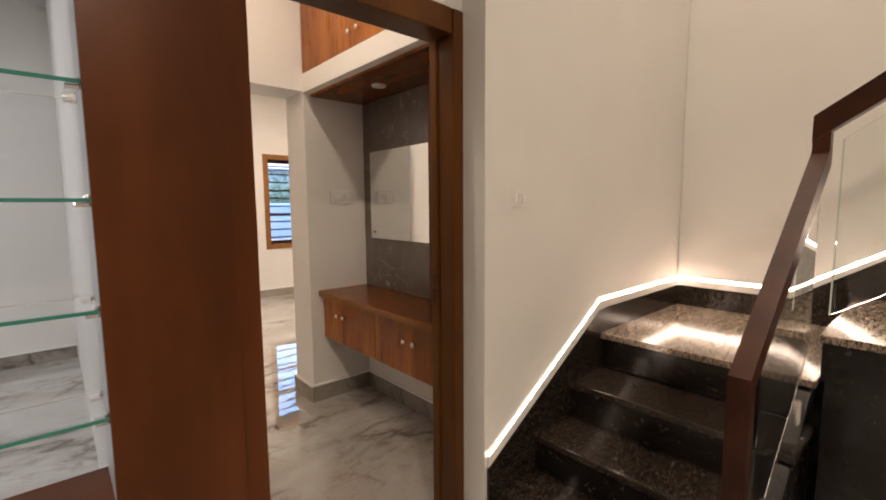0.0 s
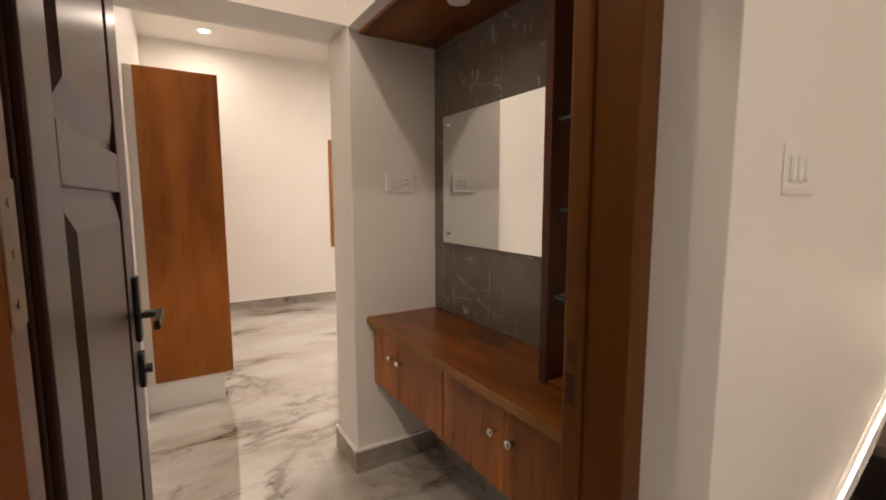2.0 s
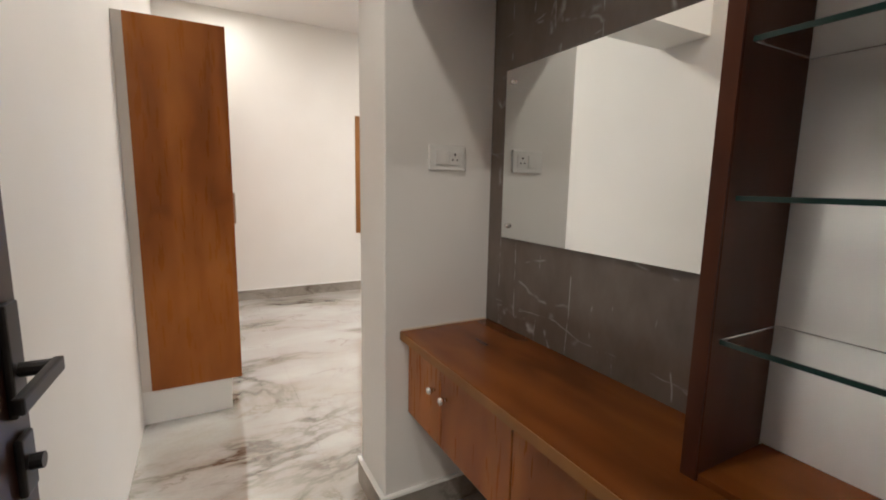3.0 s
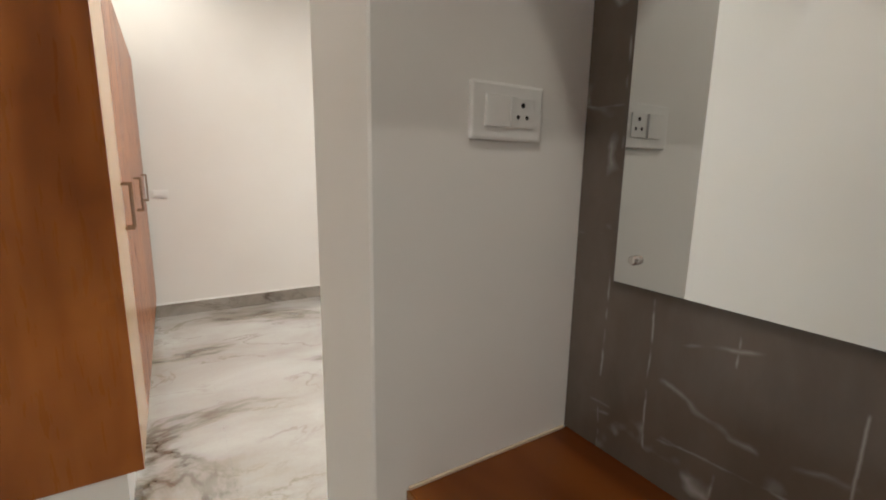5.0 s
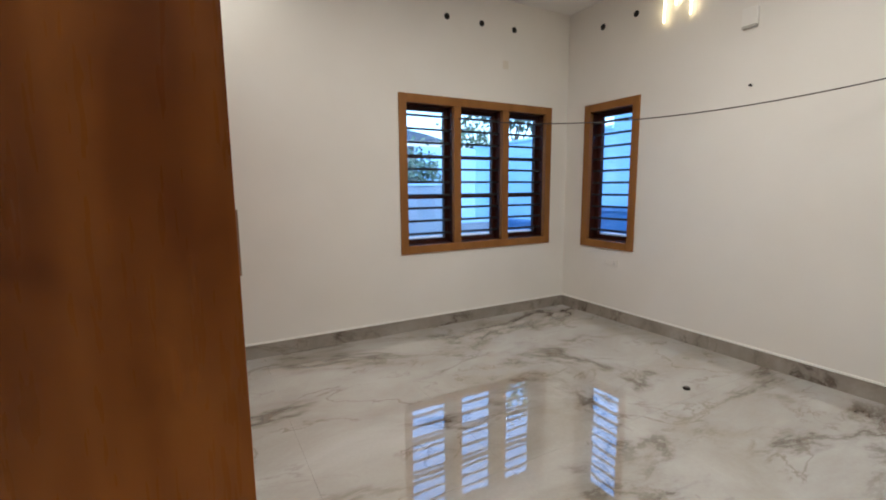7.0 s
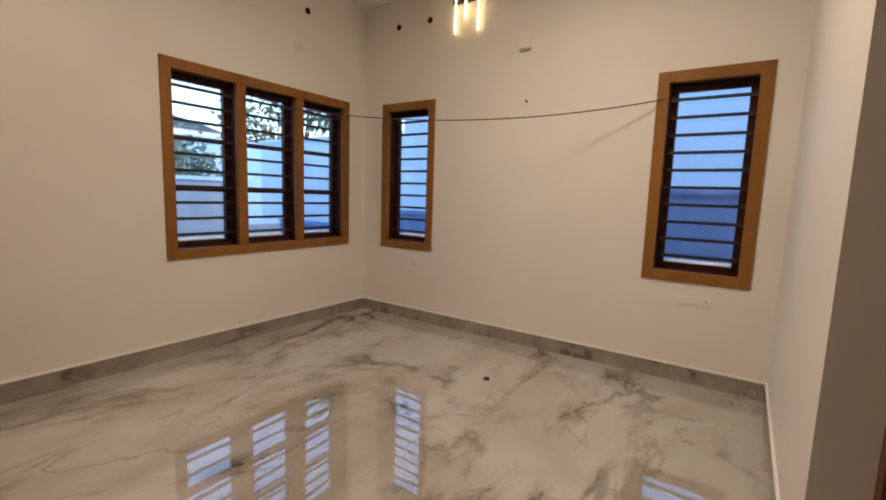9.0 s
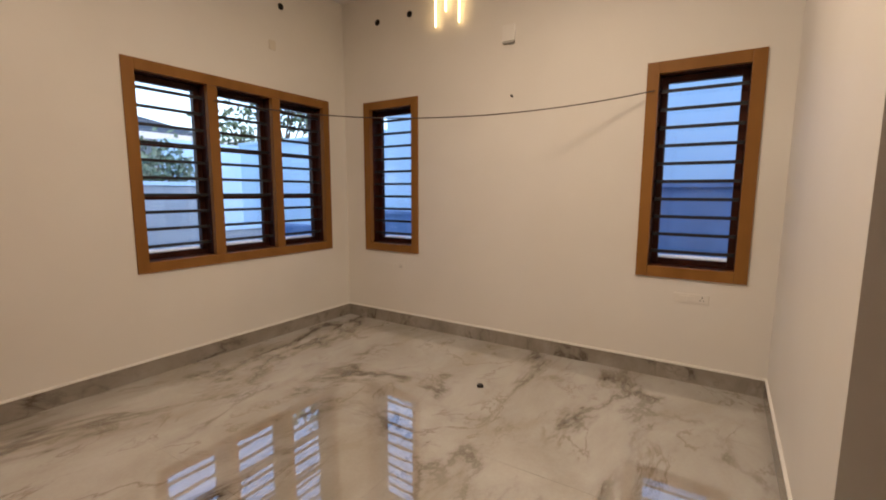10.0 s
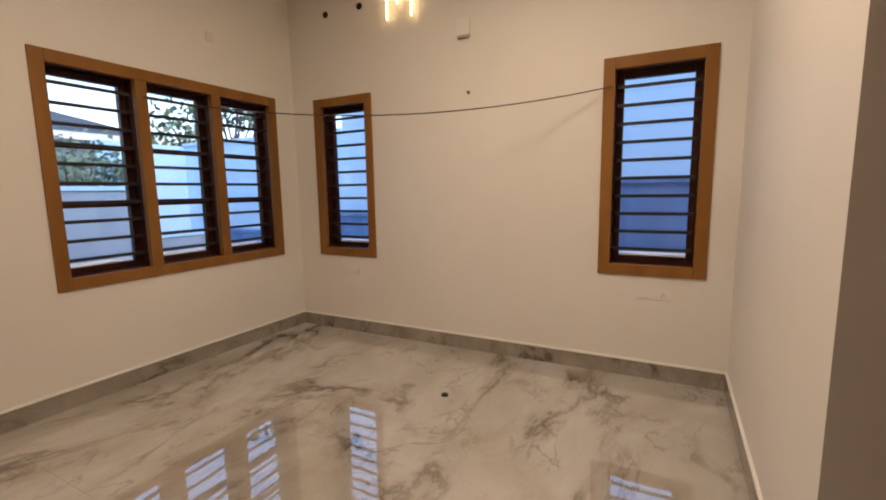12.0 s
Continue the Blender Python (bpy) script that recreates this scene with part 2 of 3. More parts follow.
# ---------- mesh helpers ----------
def box(bm, x0, y0, z0, x1, y1, z1, bevel=0.0):
    r = bmesh.ops.create_cube(bm, size=1)
    vs = r["verts"]
    for v in vs:
        v.co = Vector(((x0 + x1) / 2 + v.co.x * (x1 - x0), (y0 + y1) / 2 + v.co.y * (y1 - y0), (z0 + z1) / 2 + v.co.z * (z1 - z0)))
    if bevel:
        es = {e for v in vs for e in v.link_edges}
        bmesh.ops.bevel(bm, geom=list(es), offset=bevel, segments=2, affect="EDGES", profile=0.6)
    return vs


def rod(bm, a, b, r, n=12, r2=None):
    a, b = Vector(a), Vector(b)
    m = Matrix.Translation((a + b) / 2) @ (b - a).to_track_quat("Z", "Y").to_matrix().to_4x4()
    return bmesh.ops.create_cone(bm, cap_ends=True, segments=n, radius1=r, radius2=r if r2 is None else r2, depth=(b - a).length, matrix=m)["verts"]


def ball(bm, c, r, sx=1, sy=1, sz=1, n=12):
    m = Matrix.Translation(c) @ Matrix.Diagonal((sx, sy, sz, 1))
    return bmesh.ops.create_uvsphere(bm, u_segments=n, v_segments=max(6, n // 2), radius=r, matrix=m)["verts"]


def prism(bm, pts, axis, lo, hi):
    """A polygon pts extruded between lo and hi along axis ('x' or 'y'); pts are the two other coordinates."""
    def at(p, d):
        return {"x": (d, p[0], p[1]), "y": (p[0], d, p[1]), "z": (p[0], p[1], d)}[axis]
    a = [bm.verts.new(at(p, lo)) for p in pts]
    b = [bm.verts.new(at(p, hi)) for p in pts]
    bm.faces.new(a)
    bm.faces.new(list(reversed(b)))
    for i in range(len(pts)):
        j = (i + 1) % len(pts)
        bm.faces.new((a[j], a[i], b[i], b[j]))
    bmesh.ops.recalc_face_normals(bm, faces=bm.faces[:])


def mesh_of(name, bm, material, smooth=False):
    me = bpy.data.meshes.new(name)
    bm.to_mesh(me)
    bm.free()
    me.materials.append(material)
    if smooth:
        for p in me.polygons:
            p.use_smooth = True
    return me


def part(name, bm, material, parent, label="", smooth=False):
    ob = new(name, mesh_of(name, bm, material, smooth))
    ob.parent = parent
    return tagged(ob, label)


def thing(name, label, category, group="", kind="", at=(0, 0, 0)):
    ob = new(name)
    ob.location = at
    ob.empty_display_size = 0.1
    return tagged(ob, label, category, group, kind)


def solid(name, boxes, material, label="", category="", kind="structure", bevel=0.0):
    bm = bmesh.new()
    for b in boxes:
        box(bm, *b, bevel=bevel)
    return tagged(new(name, mesh_of(name, bm, material)), label, category, kind=kind)


def one(*b, bevel=0.0):
    bm = bmesh.new()
    box(bm, *b, bevel=bevel)
    return bm

# ---------- structure ----------
H = 2.99
def wall_y(y0, y1, x0, x1, z0, z1, holes):
    """Boxes of a wall along x with rectangular holes (xa, xb, za, zb)."""
    out, x = [], x0
    for xa, xb, za, zb in sorted(holes):
        out += [(x, y0, z0, xa, y1, z1), (xa, y0, zb, xb, y1, z1)]
        if za > z0:
            out.append((xa, y0, z0, xb, y1, za))
        x = xb
    return out + [(x, y0, z0, x1, y1, z1)]


def wall_x(x0, x1, y0, y1, z0, z1, holes):
    return [(b[1], b[0], b[2], b[4], b[3], b[5]) for b in wall_y(x0, x1, y0, y1, z0, z1, holes)]


W3 = (2.818, 4.506, 0.700, 2.071)
WA = (6.679, 7.307, 0.685, 2.066)
WB = (4.219, 4.852, 0.685, 2.066)
I = 0.02
def inset(w):
    return (w[0] + I, w[1] - I, w[2] + I, w[3] - I)


solid("wall_north", wall_y(7.557, 7.777, 0.60, 4.945, 0, H, [inset(W3)]), WALL, "white painted bedroom wall with a triple window", "wall")
solid("wall_east", wall_x(4.725, 4.945, 3.875, 7.557, 0, H, [inset(WB), inset(WA)]), WALL, "white painted bedroom wall with two narrow windows", "wall")
solid("wall_west", [(0.595, 2.60, 0, 0.872, 7.557, H), (0.595, 2.385, 0, 0.885, 2.60, H)], WALL, "white painted wall along the passage and bedroom", "wall")
solid("wall_south", wall_y(3.875, 4.075, 2.02, 4.725, 0, H, [(2.10, 2.90, 0, 2.08)]), WALL, "white painted bedroom wall with a bathroom doorway", "wall")
bm = bmesh.new()
bmp = [(1.757, 3.804), (1.761, 3.80), (2.32, 3.80), (2.32, 3.875), (2.02, 3.875), (2.02, 4.075), (1.765, 4.075), (1.757, 4.067)]
prism(bm, bmp, "z", 0, H)
tagged(new("wall_pillar", mesh_of("wall_pillar", bm, WALL)), "white painted pillar beside the dressing niche", "wall", kind="structure")
solid("wall_beam", [(0.872, 3.80, 2.055, 1.755, 4.075, H)], WALL, "white painted beam over the bedroom entrance", "beam")
solid("wall_niche_back", [(2.20, 2.455, 0, 2.32, 3.80, H)], WALL, "white painted back wall of the dressing niche", "wall")
solid("wall_loft", [(1.755, 2.455, 2.045, 2.20, 3.80, 2.16), (1.755, 2.455, 2.72, 2.20, 3.80, H)], WALL, "white painted slab edge over the dressing niche", "wall")
solid("wall_stair", [(1.745, 2.205, 0, 3.84, 2.455, 5.6)], WALL, "cream painted wall beside the staircase", "wall", bevel=0.003)
solid("wall_stair_end", [(3.62, -2.6, 0, 3.84, 2.2025, 5.6), (3.645, 2.2025, 0, 3.84, 2.205, 5.6)], WALL, "cream painted end wall of the staircase", "wall")
solid("wall_door_head", [(0.885, 2.33, 2.07, 1.745, 2.455, H), (-0.40, 2.385, 2.12, 0.605, 2.60, H), (-2.6, 2.385, 0, -0.40, 2.60, H)], WALL, "white painted wall over the bedroom door", "wall")
solid("wall_hall_back", [(-2.8, -2.8, 0, 3.84, -2.6, 5.6)], WALL, "plain painted wall closing the hall", "wall")
solid("wall_hall_west", [(-2.8, -2.6, 0, -2.6, 2.60, H)], WALL, "plain painted wall closing the hall", "wall")
solid("wall_stairwell_upper", [(1.45, -2.6, H + 0.15, 1.65, 2.455, 5.6), (1.65, 2.205, H + 0.15, 1.745, 2.455, 5.6)], WALL, "plain painted upper wall of the stairwell", "wall")
solid("wall_next_room", [(-2.8, 6.10, 0, 0.60, 6.30, H), (-2.8, 2.60, 0, -2.6, 6.10, H)], WALL, "white painted walls of the next room", "wall")
solid("wall_bathroom", [(2.32, 2.455, 0, 4.725, 2.50, H), (4.725, 2.455, 0, 4.945, 3.875, H)], WALL, "plain painted wall closing the bathroom", "wall")
tagged(solid("ceiling", [(-2.8, -2.8, H, 1.65, 6.30, H + 0.15), (1.65, 2.205, H, 4.945, 7.777, H + 0.15), (0.60, 6.30, H, 1.65, 7.777, H + 0.15)], CEIL, "white painted ceiling", "ceiling"))
tagged(solid("ceiling_stairwell", [(1.45, -2.8, 5.6, 3.84, 2.455, 5.75)], CEIL, "white painted stairwell ceiling", "ceiling"))
floor = solid("floor", [(-2.8, -2.8, -0.16, 4.945, 7.777, -0.012)], SLAB, "polished white marble-look tiled floor with grey-brown veins", "floor")

# skirting: one run along each wall, with a white grout line on top
SK = 0.108
def skirting(x0, y0, x1, y1):
    s = solid("skirting", [(x0, y0, 0, x1, y1, SK)], SKIRT, "grey-beige marble-look skirting along the wall foot", "skirting")
    dx = 0.003
    part("grout_line", one(x0 - dx * (x1 - x0 < 0.1), y0 - dx * (y1 - y0 < 0.1), SK, x1 + dx * 0, y1, SK + 0.012), GROUT, s, "white grout line")


skirting(0.872, 7.545, 4.725, 7.557)
skirting(4.713, 4.087, 4.725, 7.545)
skirting(2.905, 4.075, 4.725, 4.087)
skirting(1.767, 4.075, 2.04, 4.087)
skirting(1.743, 3.788, 1.755, 4.087)
skirting(1.755, 3.788, 2.188, 3.80)
skirting(2.188, 2.455, 2.20, 3.788)
skirting(-2.6, 6.088, 0.588, 6.10)
# ---------- windows ----------
def window(name, width, z0, z1, panes, thick_rows, m, label):
    """Local axes: x along the wall, y outwards through it, origin at the frame's left edge on the wall face."""
    w = tagged(new(name), label, "window", kind="structure")
    w.matrix_world = m
    F, D = 0.072, 0.034
    bm = bmesh.new()
    for q in ((0, -0.014, z0, F, D, z1), (width - F, -0.014, z0, width, D, z1), (F, -0.014, z0, width - F, D, z0 + F), (F, -0.014, z1 - F, width - F, D, z1)):
        box(bm, *q, bevel=0.004)
    part("window_frame", bm, FRAME, w)
    mull = 0.075
    cw = (width - 2 * F - mull * (panes - 1)) / panes
    for p in range(panes):
        xa = F + p * (cw + mull)
        xb = xa + cw
        if p:
            part("mullion", one(xa - mull, -0.010, z0 + F, xa, D, z1 - F, bevel=0.004), FRAME, w)
        # dark lining of the opening behind the tan frame
        T, d0, d1 = 0.020, D + 0.0005, 0.20
        za, zb = z0 + F + 0.003, z1 - F - 0.003
        la, lb = xa + 0.003, xb - 0.003
        bm = bmesh.new()
        for q in ((la - T, d0, za - T, la, d1, zb + T), (lb, d0, za - T, lb + T, d1, zb + T), (la, d0, za - T, lb, d1, za), (la, d0, zb, lb, d1, zb + T)):
            box(bm, *q)
        part("lining", bm, SASH, w, "dark red-brown stained lining")
        s0, s1 = 0.105, 0.150
        S = 0.040
        bm = bmesh.new()
        for q in ((la, s0, za, la + S, s1, zb), (lb - S, s0, za, lb, s1, zb), (la + S, s0, za, lb - S, s1, za + S), (la + S, s0, zb - S, lb - S, s1, zb)):
            box(bm, *q, bevel=0.003)
        sash = part("sash", bm, SASH, w, "dark red-brown stained sash")
        pane = part("pane", one(la + S - 0.004, 0.126, za + S - 0.004, lb - S + 0.004, 0.131, zb - S + 0.004), PANE, sash, "clear window glass")
        pane.visible_shadow = False
        for r in thick_rows:
            zz = z0 + (z1 - z0) * r
            part("transom", one(la + S, s0 + 0.008, zz - 0.013, lb - S, s1, zz + 0.013, bevel=0.002), SASH, sash)
        for k in range(10):
            zz = z0 + 0.168 + k * 0.1155
            part("grill_bar", one(la - 0.002, 0.052, zz - 0.0105, lb + 0.002, 0.064, zz + 0.0105, bevel=0.002), IRON, w)
        part("outer_sill", one(la + 0.001, 0.155, za + 0.001, lb - 0.001, 0.27, za + S + 0.009, bevel=0.004), SILL, w, "white painted outer sill")
        bm = bmesh.new()
        rod(bm, (lb - S * 0.5, s0 - 0.012, za + 0.09), (lb - S * 0.5, s0 + 0.01, za + 0.09), 0.005, 8)
        box(bm, lb - S * 0.8, s0 - 0.016, za + 0.086, lb - S * 0.2, s0 - 0.010, za + 0.094)
        part("stay_hook", bm, CHROME, sash, "small steel stay hook")
    return w


window("window_1", W3[1] - W3[0], W3[2], W3[3], 3, (0.36, 0.625), pose(W3[0], 7.557, 0), "tan painted triple window with black bars and dark sashes")
window("window_2", WA[1] - WA[0], WA[2], WA[3], 1, (), pose(4.725, WA[1], 0, 0, 0, -90), "tan painted narrow window with black bars in the corner")
window("window_3", WB[1] - WB[0], WB[2], WB[3], 1, (), pose(4.725, WB[1], 0, 0, 0, -90), "tan painted narrow window with black bars near the bathroom")

# ---------- bedroom door ----------
def bedroom_door():
    d = tagged(new("door_1"), "varnished brown door frame with an open dark panelled leaf", "door", kind="structure")
    bm = bmesh.new()
    box(bm, 1.694, 2.322, 0, 1.745, 2.415, 2.068, bevel=0.004)
    box(bm, 1.684, 2.415, 0, 1.745, 2.455, 2.068, bevel=0.004)
    part("jamb", bm, JAMB, d)
    bm = bmesh.new()
    box(bm, 0.88305, 2.3495, 0, 0.946, 2.395, 2.068, bevel=0.0004)
    box(bm, 0.886, 2.395, 0, 0.908, 2.455, 2.068, bevel=0.003)
    part("jamb", bm, TEAK, d)
    part("head", one(0.947, 2.322, 1.975, 1.686, 2.455, 2.068, bevel=0.004), JAMB, d)
    for za, zb in ((0.925, 0.985), (1.005, 1.045)):
        part("strike_plate", one(1.6828, 2.425, za, 1.6846, 2.445, zb), DIVIDER, d, "small dark latch mortise")
    for zz in (0.30, 1.265, 1.80):
        bm = bmesh.new()
        box(bm, 0.9462, 2.353, zz - 0.062, 0.9478, 2.393, zz + 0.062)
        for dz in (-0.042, 0.0, 0.042):
            rod(bm, (0.9476, 2.372, zz + dz), (0.9488, 2.372, zz + dz), 0.004, 8)
        part("hinge_plate", bm, BRASS, d, "dull brass hinge plate with screws")
    # leaf folded back along the passage wall
    x0, x1, y0, y1 = 0.944, 0.981, 2.462, 3.171
    z1 = 1.973
    st, sh_ = 0.140, 0.10
    leaf = part("leaf", one(x0, y0, 0.008, x1 - 0.010, y1, z1, bevel=0.003), LEAF, d, "dark stained panelled door leaf standing open")
    # the leaf swings a little away from the passage wall at its free end
    leaf.matrix_basis = Matrix.Translation((0.953, 2.436, 0)) @ Matrix.Rotation(-math.atan2(0.027, 0.735), 4, "Z") @ Matrix.Translation((-x1, -y0, 0))
    bm = bmesh.new()
    rails = [(0.008, 0.26), (1.325, 1.402), (z1 - 0.14, z1)]
    for za, zb in rails:
        box(bm, x1 - 0.011, y0 + sh_, za, x1, y1 - st, zb, bevel=0.003)
    for ya, yb in ((y0, y0 + sh_), (y1 - st, y1)):
        box(bm, x1 - 0.011, ya, 0.008, x1, yb, z1, bevel=0.003)
    part("stile_and_rail", bm, LEAF, leaf)
    for za, zb in ((0.26, 1.325), (1.402, z1 - 0.14)):
        bm = bmesh.new()
        ya, yb = y0 + sh_ + 0.002, y1 - st - 0.002
        vs = box(bm, x1 - 0.011, ya + 0.008, za + 0.010, x1 + 0.001, yb - 0.008, zb - 0.010)
        for v in vs:
            if v.co.x > x1 - 0.002:
                v.co.y += 0.040 * (1 if v.co.y < (ya + yb) / 2 else -1)
                v.co.z += 0.046 * (1 if v.co.z < (za + zb) / 2 else -1)
        part("raised_panel", bm, LEAF, leaf)
    bm = bmesh.new()
    box(bm, x1, 3.108, 0.985, x1 + 0.010, 3.148, 1.135, bevel=0.003)
    rod(bm, (x1 + 0.008, 3.128, 1.045), (x1 + 0.052, 3.128, 1.045), 0.010)
    box(bm, x1 + 0.042, 3.00, 1.035, x1 + 0.054, 3.138, 1.055, bevel=0.003)
    part("lever_handle", bm, BLACK, leaf, "black lever handle on a long plate")
    bm = bmesh.new()
    box(bm, x1, 3.108, 0.875, x1 + 0.010, 3.148, 0.955, bevel=0.003)
    rod(bm, (x1 + 0.008, 3.128, 0.915), (x1 + 0.024, 3.128, 0.915), 0.011)
    part("lock_cylinder", bm, BLACK, leaf, "black key cylinder plate")
    part("edge_lock_plate", one(x0 + 0.008, y1 - 0.001, 0.90, x1 - 0.014, y1 + 0.002, 1.12), CHROME, leaf, "steel lock faceplate on the leaf edge")
    for zz in (0.25, 1.0, 1.75):
        bm = bmesh.new()
        rod(bm, (0.958, 2.458, zz - 0.05), (0.958, 2.458, zz + 0.05), 0.006, 8)
        part("hinge", bm, CHROME, leaf)


bedroom_door()
# bathroom door, closed and set back in its reveal
bd = tagged(new("door_2"), "brown wooden bathroom door shut deep in its reveal", "door", kind="structure")
bm = bmesh.new()
for b in ((2.10, 3.878, 0, 2.16, 3.944, 2.08), (2.84, 3.878, 0, 2.90, 3.944, 2.08), (2.16, 3.878, 2.02, 2.84, 3.944, 2.08)):
    box(bm, *b, bevel=0.003)
part("jamb", bm, JAMB, bd)
lf = part("leaf", one(2.163, 3.879, 0.01, 2.837, 3.912, 2.017, bevel=0.003), LEAF, bd, "dark stained leaf")
bm = bmesh.new()
box(bm, 2.20, 3.912, 0.98, 2.24, 3.920, 1.12, bevel=0.002)
rod(bm, (2.22, 3.915, 1.05), (2.22, 3.955, 1.05), 0.009)
box(bm, 2.21, 3.945, 1.041, 2.33, 3.957, 1.059, bevel=0.002)
part("lever_handle", bm, BLACK, lf)

# ---------- display shelf beside the door ----------
def display_shelf():
    u = thing("display_shelf", "open wooden display unit with five glass shelves by the door", "shelf unit")
    part("side_panel", one(0.577, 2.35, 0, 0.883, 2.385, 2.12, bevel=0.0004), TEAK, u, "broad polished red-brown side panel")
    part("inner_lining", one(0.577, 2.386, 0.585, 0.594, 2.60, 2.118), GREY, u, "pale grey inner lining")
    part("base", one(-0.40, 2.35, 0, 0.576, 2.60, 0.585, bevel=0.003), TEAK, u)
    part("top_board", one(-0.40, 2.35, 2.085, 0.576, 2.60, 2.118, bevel=0.003), TEAK, u)
    part("end_panel", one(-0.40, 2.35, 0.586, -0.37, 2.60, 2.084, bevel=0.003), TEAK, u)
    for z in (1.885, 1.617, 1.349, 1.084, 0.815):
        s = part("glass_shelf", one(-0.368, 2.366, z - 0.004, 0.575, 2.575, z + 0.004), GLASS, u, "clear glass shelf with a green edge")
        s.visible_shadow = False
        part("front_edge", one(-0.368, 2.362, z - 0.0045, 0.575, 2.366, z + 0.0045), EDGE, s, "green polished glass edge")
        for y in (2.385, 2.555):
            bm = bmesh.new()
            box(bm, 0.548, y - 0.012, z - 0.016, 0.576, y + 0.012, z - 0.005, bevel=0.002)
            box(bm, 0.568, y - 0.012, z - 0.005, 0.576, y + 0.012, z + 0.012, bevel=0.002)
            part("shelf_clamp", bm, CHROME, s, "steel shelf clamp")


display_shelf()

# ---------- dressing niche ----------
def knob(bm, x, y, z):
    rod(bm, (x, y, z), (x - 0.014, y, z), 0.006, 10)
    rod(bm, (x - 0.012, y, z), (x - 0.024, y, z), 0.010, 14, 0.013)
    ball(bm, (x - 0.024, y, z), 0.013, 0.45, 1, 1, 12)


def vanity():
    c = thing("dressing_counter", "amber laminate dressing counter along the niche wall", "counter")
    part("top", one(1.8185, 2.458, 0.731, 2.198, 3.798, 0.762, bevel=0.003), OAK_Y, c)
    part("edge_band", one(1.8150, 2.458, 0.7315, 1.8180, 3.798, 0.7605), FRAME, c, "lighter laminate edge band")
    part("wall_sealant", one(1.8190, 3.7935, 0.7622, 2.1845, 3.7985, 0.7670), CREAM, c, "thin sealant line")
    for k, (ya, yb, ys, label) in enumerate(((3.166, 3.796, 3.540, "amber laminate hanging cabinet with two doors under the counter"), (2.460, 3.164, 2.822, "amber laminate hanging cabinet with two doors beside the bedroom door"))):
        c = thing("vanity_cabinet", label, "cabinet", "cabinets under the counter")
        part("body", one(1.868, ya, 0.445, 2.187, yb, 0.728), OAK, c)
        for j, (da, db) in enumerate(((ya + 0.002, ys - 0.0015), (ys + 0.0015, yb - 0.002))):
            dr = part("door", one(1.848, da, 0.443, 1.867, db, 0.727, bevel=0.002), OAK, c)
            bm = bmesh.new()
            knob(bm, 1.848, (ys - 0.040) if j == 0 else (ys + 0.040), 0.625)
            part("knob", bm, CHROME, dr, "round polished steel knob", True)


vanity()
tagged(new("wall_tile_panel", mesh_of("wall_tile_panel", one(2.191, 2.822, 0.764, 2.1995, 3.799, 2.028), WTILE)), "grey-brown glazed tile panel with pale scratch veins", "wall tile", kind="structure")

mir = thing("wall_mirror", "frameless square mirror on four steel studs above the counter", "mirror")
part("glass", one(2.180, 2.850, 1.105, 2.185, 3.700, 1.694), MIRROR, mir)
part("backing", one(2.1855, 2.855, 1.110, 2.1905, 3.695, 1.689), DARK, mir)
for y in (2.890, 3.660):
    for z in (1.150, 1.650):
        bm = bmesh.new()
        rod(bm, (2.1795, y, z), (2.171, y, z), 0.0085, 14)
        ball(bm, (2.171, y, z), 0.0085, 0.4, 1, 1)
        part("stud", bm, CHROME, mir, "small steel mirror stud", True)

ns = thing("niche_shelf", "dark laminate divider with three glass shelves on the counter", "shelf unit")
part("divider", one(1.980, 2.790, 0.763, 2.1905, 2.821, 2.028, bevel=0.002), DIVIDER, ns)
part("divider_edge", one(1.976, 2.791, 0.763, 1.9795, 2.820, 2.028), DIVIDER, ns)
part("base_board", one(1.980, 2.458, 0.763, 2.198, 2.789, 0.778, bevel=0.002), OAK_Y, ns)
part("side_board", one(1.990, 2.4565, 0.779, 2.198, 2.470, 2.028), DIVIDER, ns)
for z in (1.533, 1.279, 1.026):
    s = part("glass_shelf", one(2.004, 2.471, z - 0.004, 2.195, 2.788, z + 0.004), GLASS, ns)
    s.visible_shadow = False
    part("front_edge", one(2.000, 2.471, z - 0.0045, 2.004, 2.788, z + 0.0045), NICHE_EDGE, s)

soffit = thing("niche_soffit", "amber laminate soffit with a small round downlight", "soffit")
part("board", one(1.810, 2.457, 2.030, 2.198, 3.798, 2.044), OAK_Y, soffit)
part("edge_band", one(1.8072, 2.457, 2.0305, 1.8097, 3.798, 2.0438), OAK, soffit, "lighter laminate front edge")
dl = thing("niche_downlight", "small unlit round downlight in the niche soffit", "downlight")
bm = bmesh.new()
rod(bm, (1.995, 3.29, 2.0295), (1.995, 3.29, 2.022), 0.044, 28, 0.040)
part("trim_ring", bm, WHITE, dl)
bm = bmesh.new()
rod(bm, (1.995, 3.29, 2.0215), (1.995, 3.29, 2.0195), 0.034, 28)
part("diffuser", bm, DISC_OFF, dl)

loft = thing("loft_cupboard", "amber laminate loft cupboard with two knobbed doors", "cupboard")
part("body", one(1.775, 2.458, 2.162, 2.198, 3.798, 2.718), OAK, loft)
for j, (da, db) in enumerate(((2.46, 3.14), (3.143, 3.796))):
    dr = part("door", one(1.757, da, 2.163, 1.774, db, 2.717, bevel=0.002), OAK, loft)
    bm = bmesh.new()
    knob(bm, 1.757, 3.10 if j == 0 else 3.182, 2.24)
    part("knob", bm, CHROME, dr, "round polished steel knob", True)


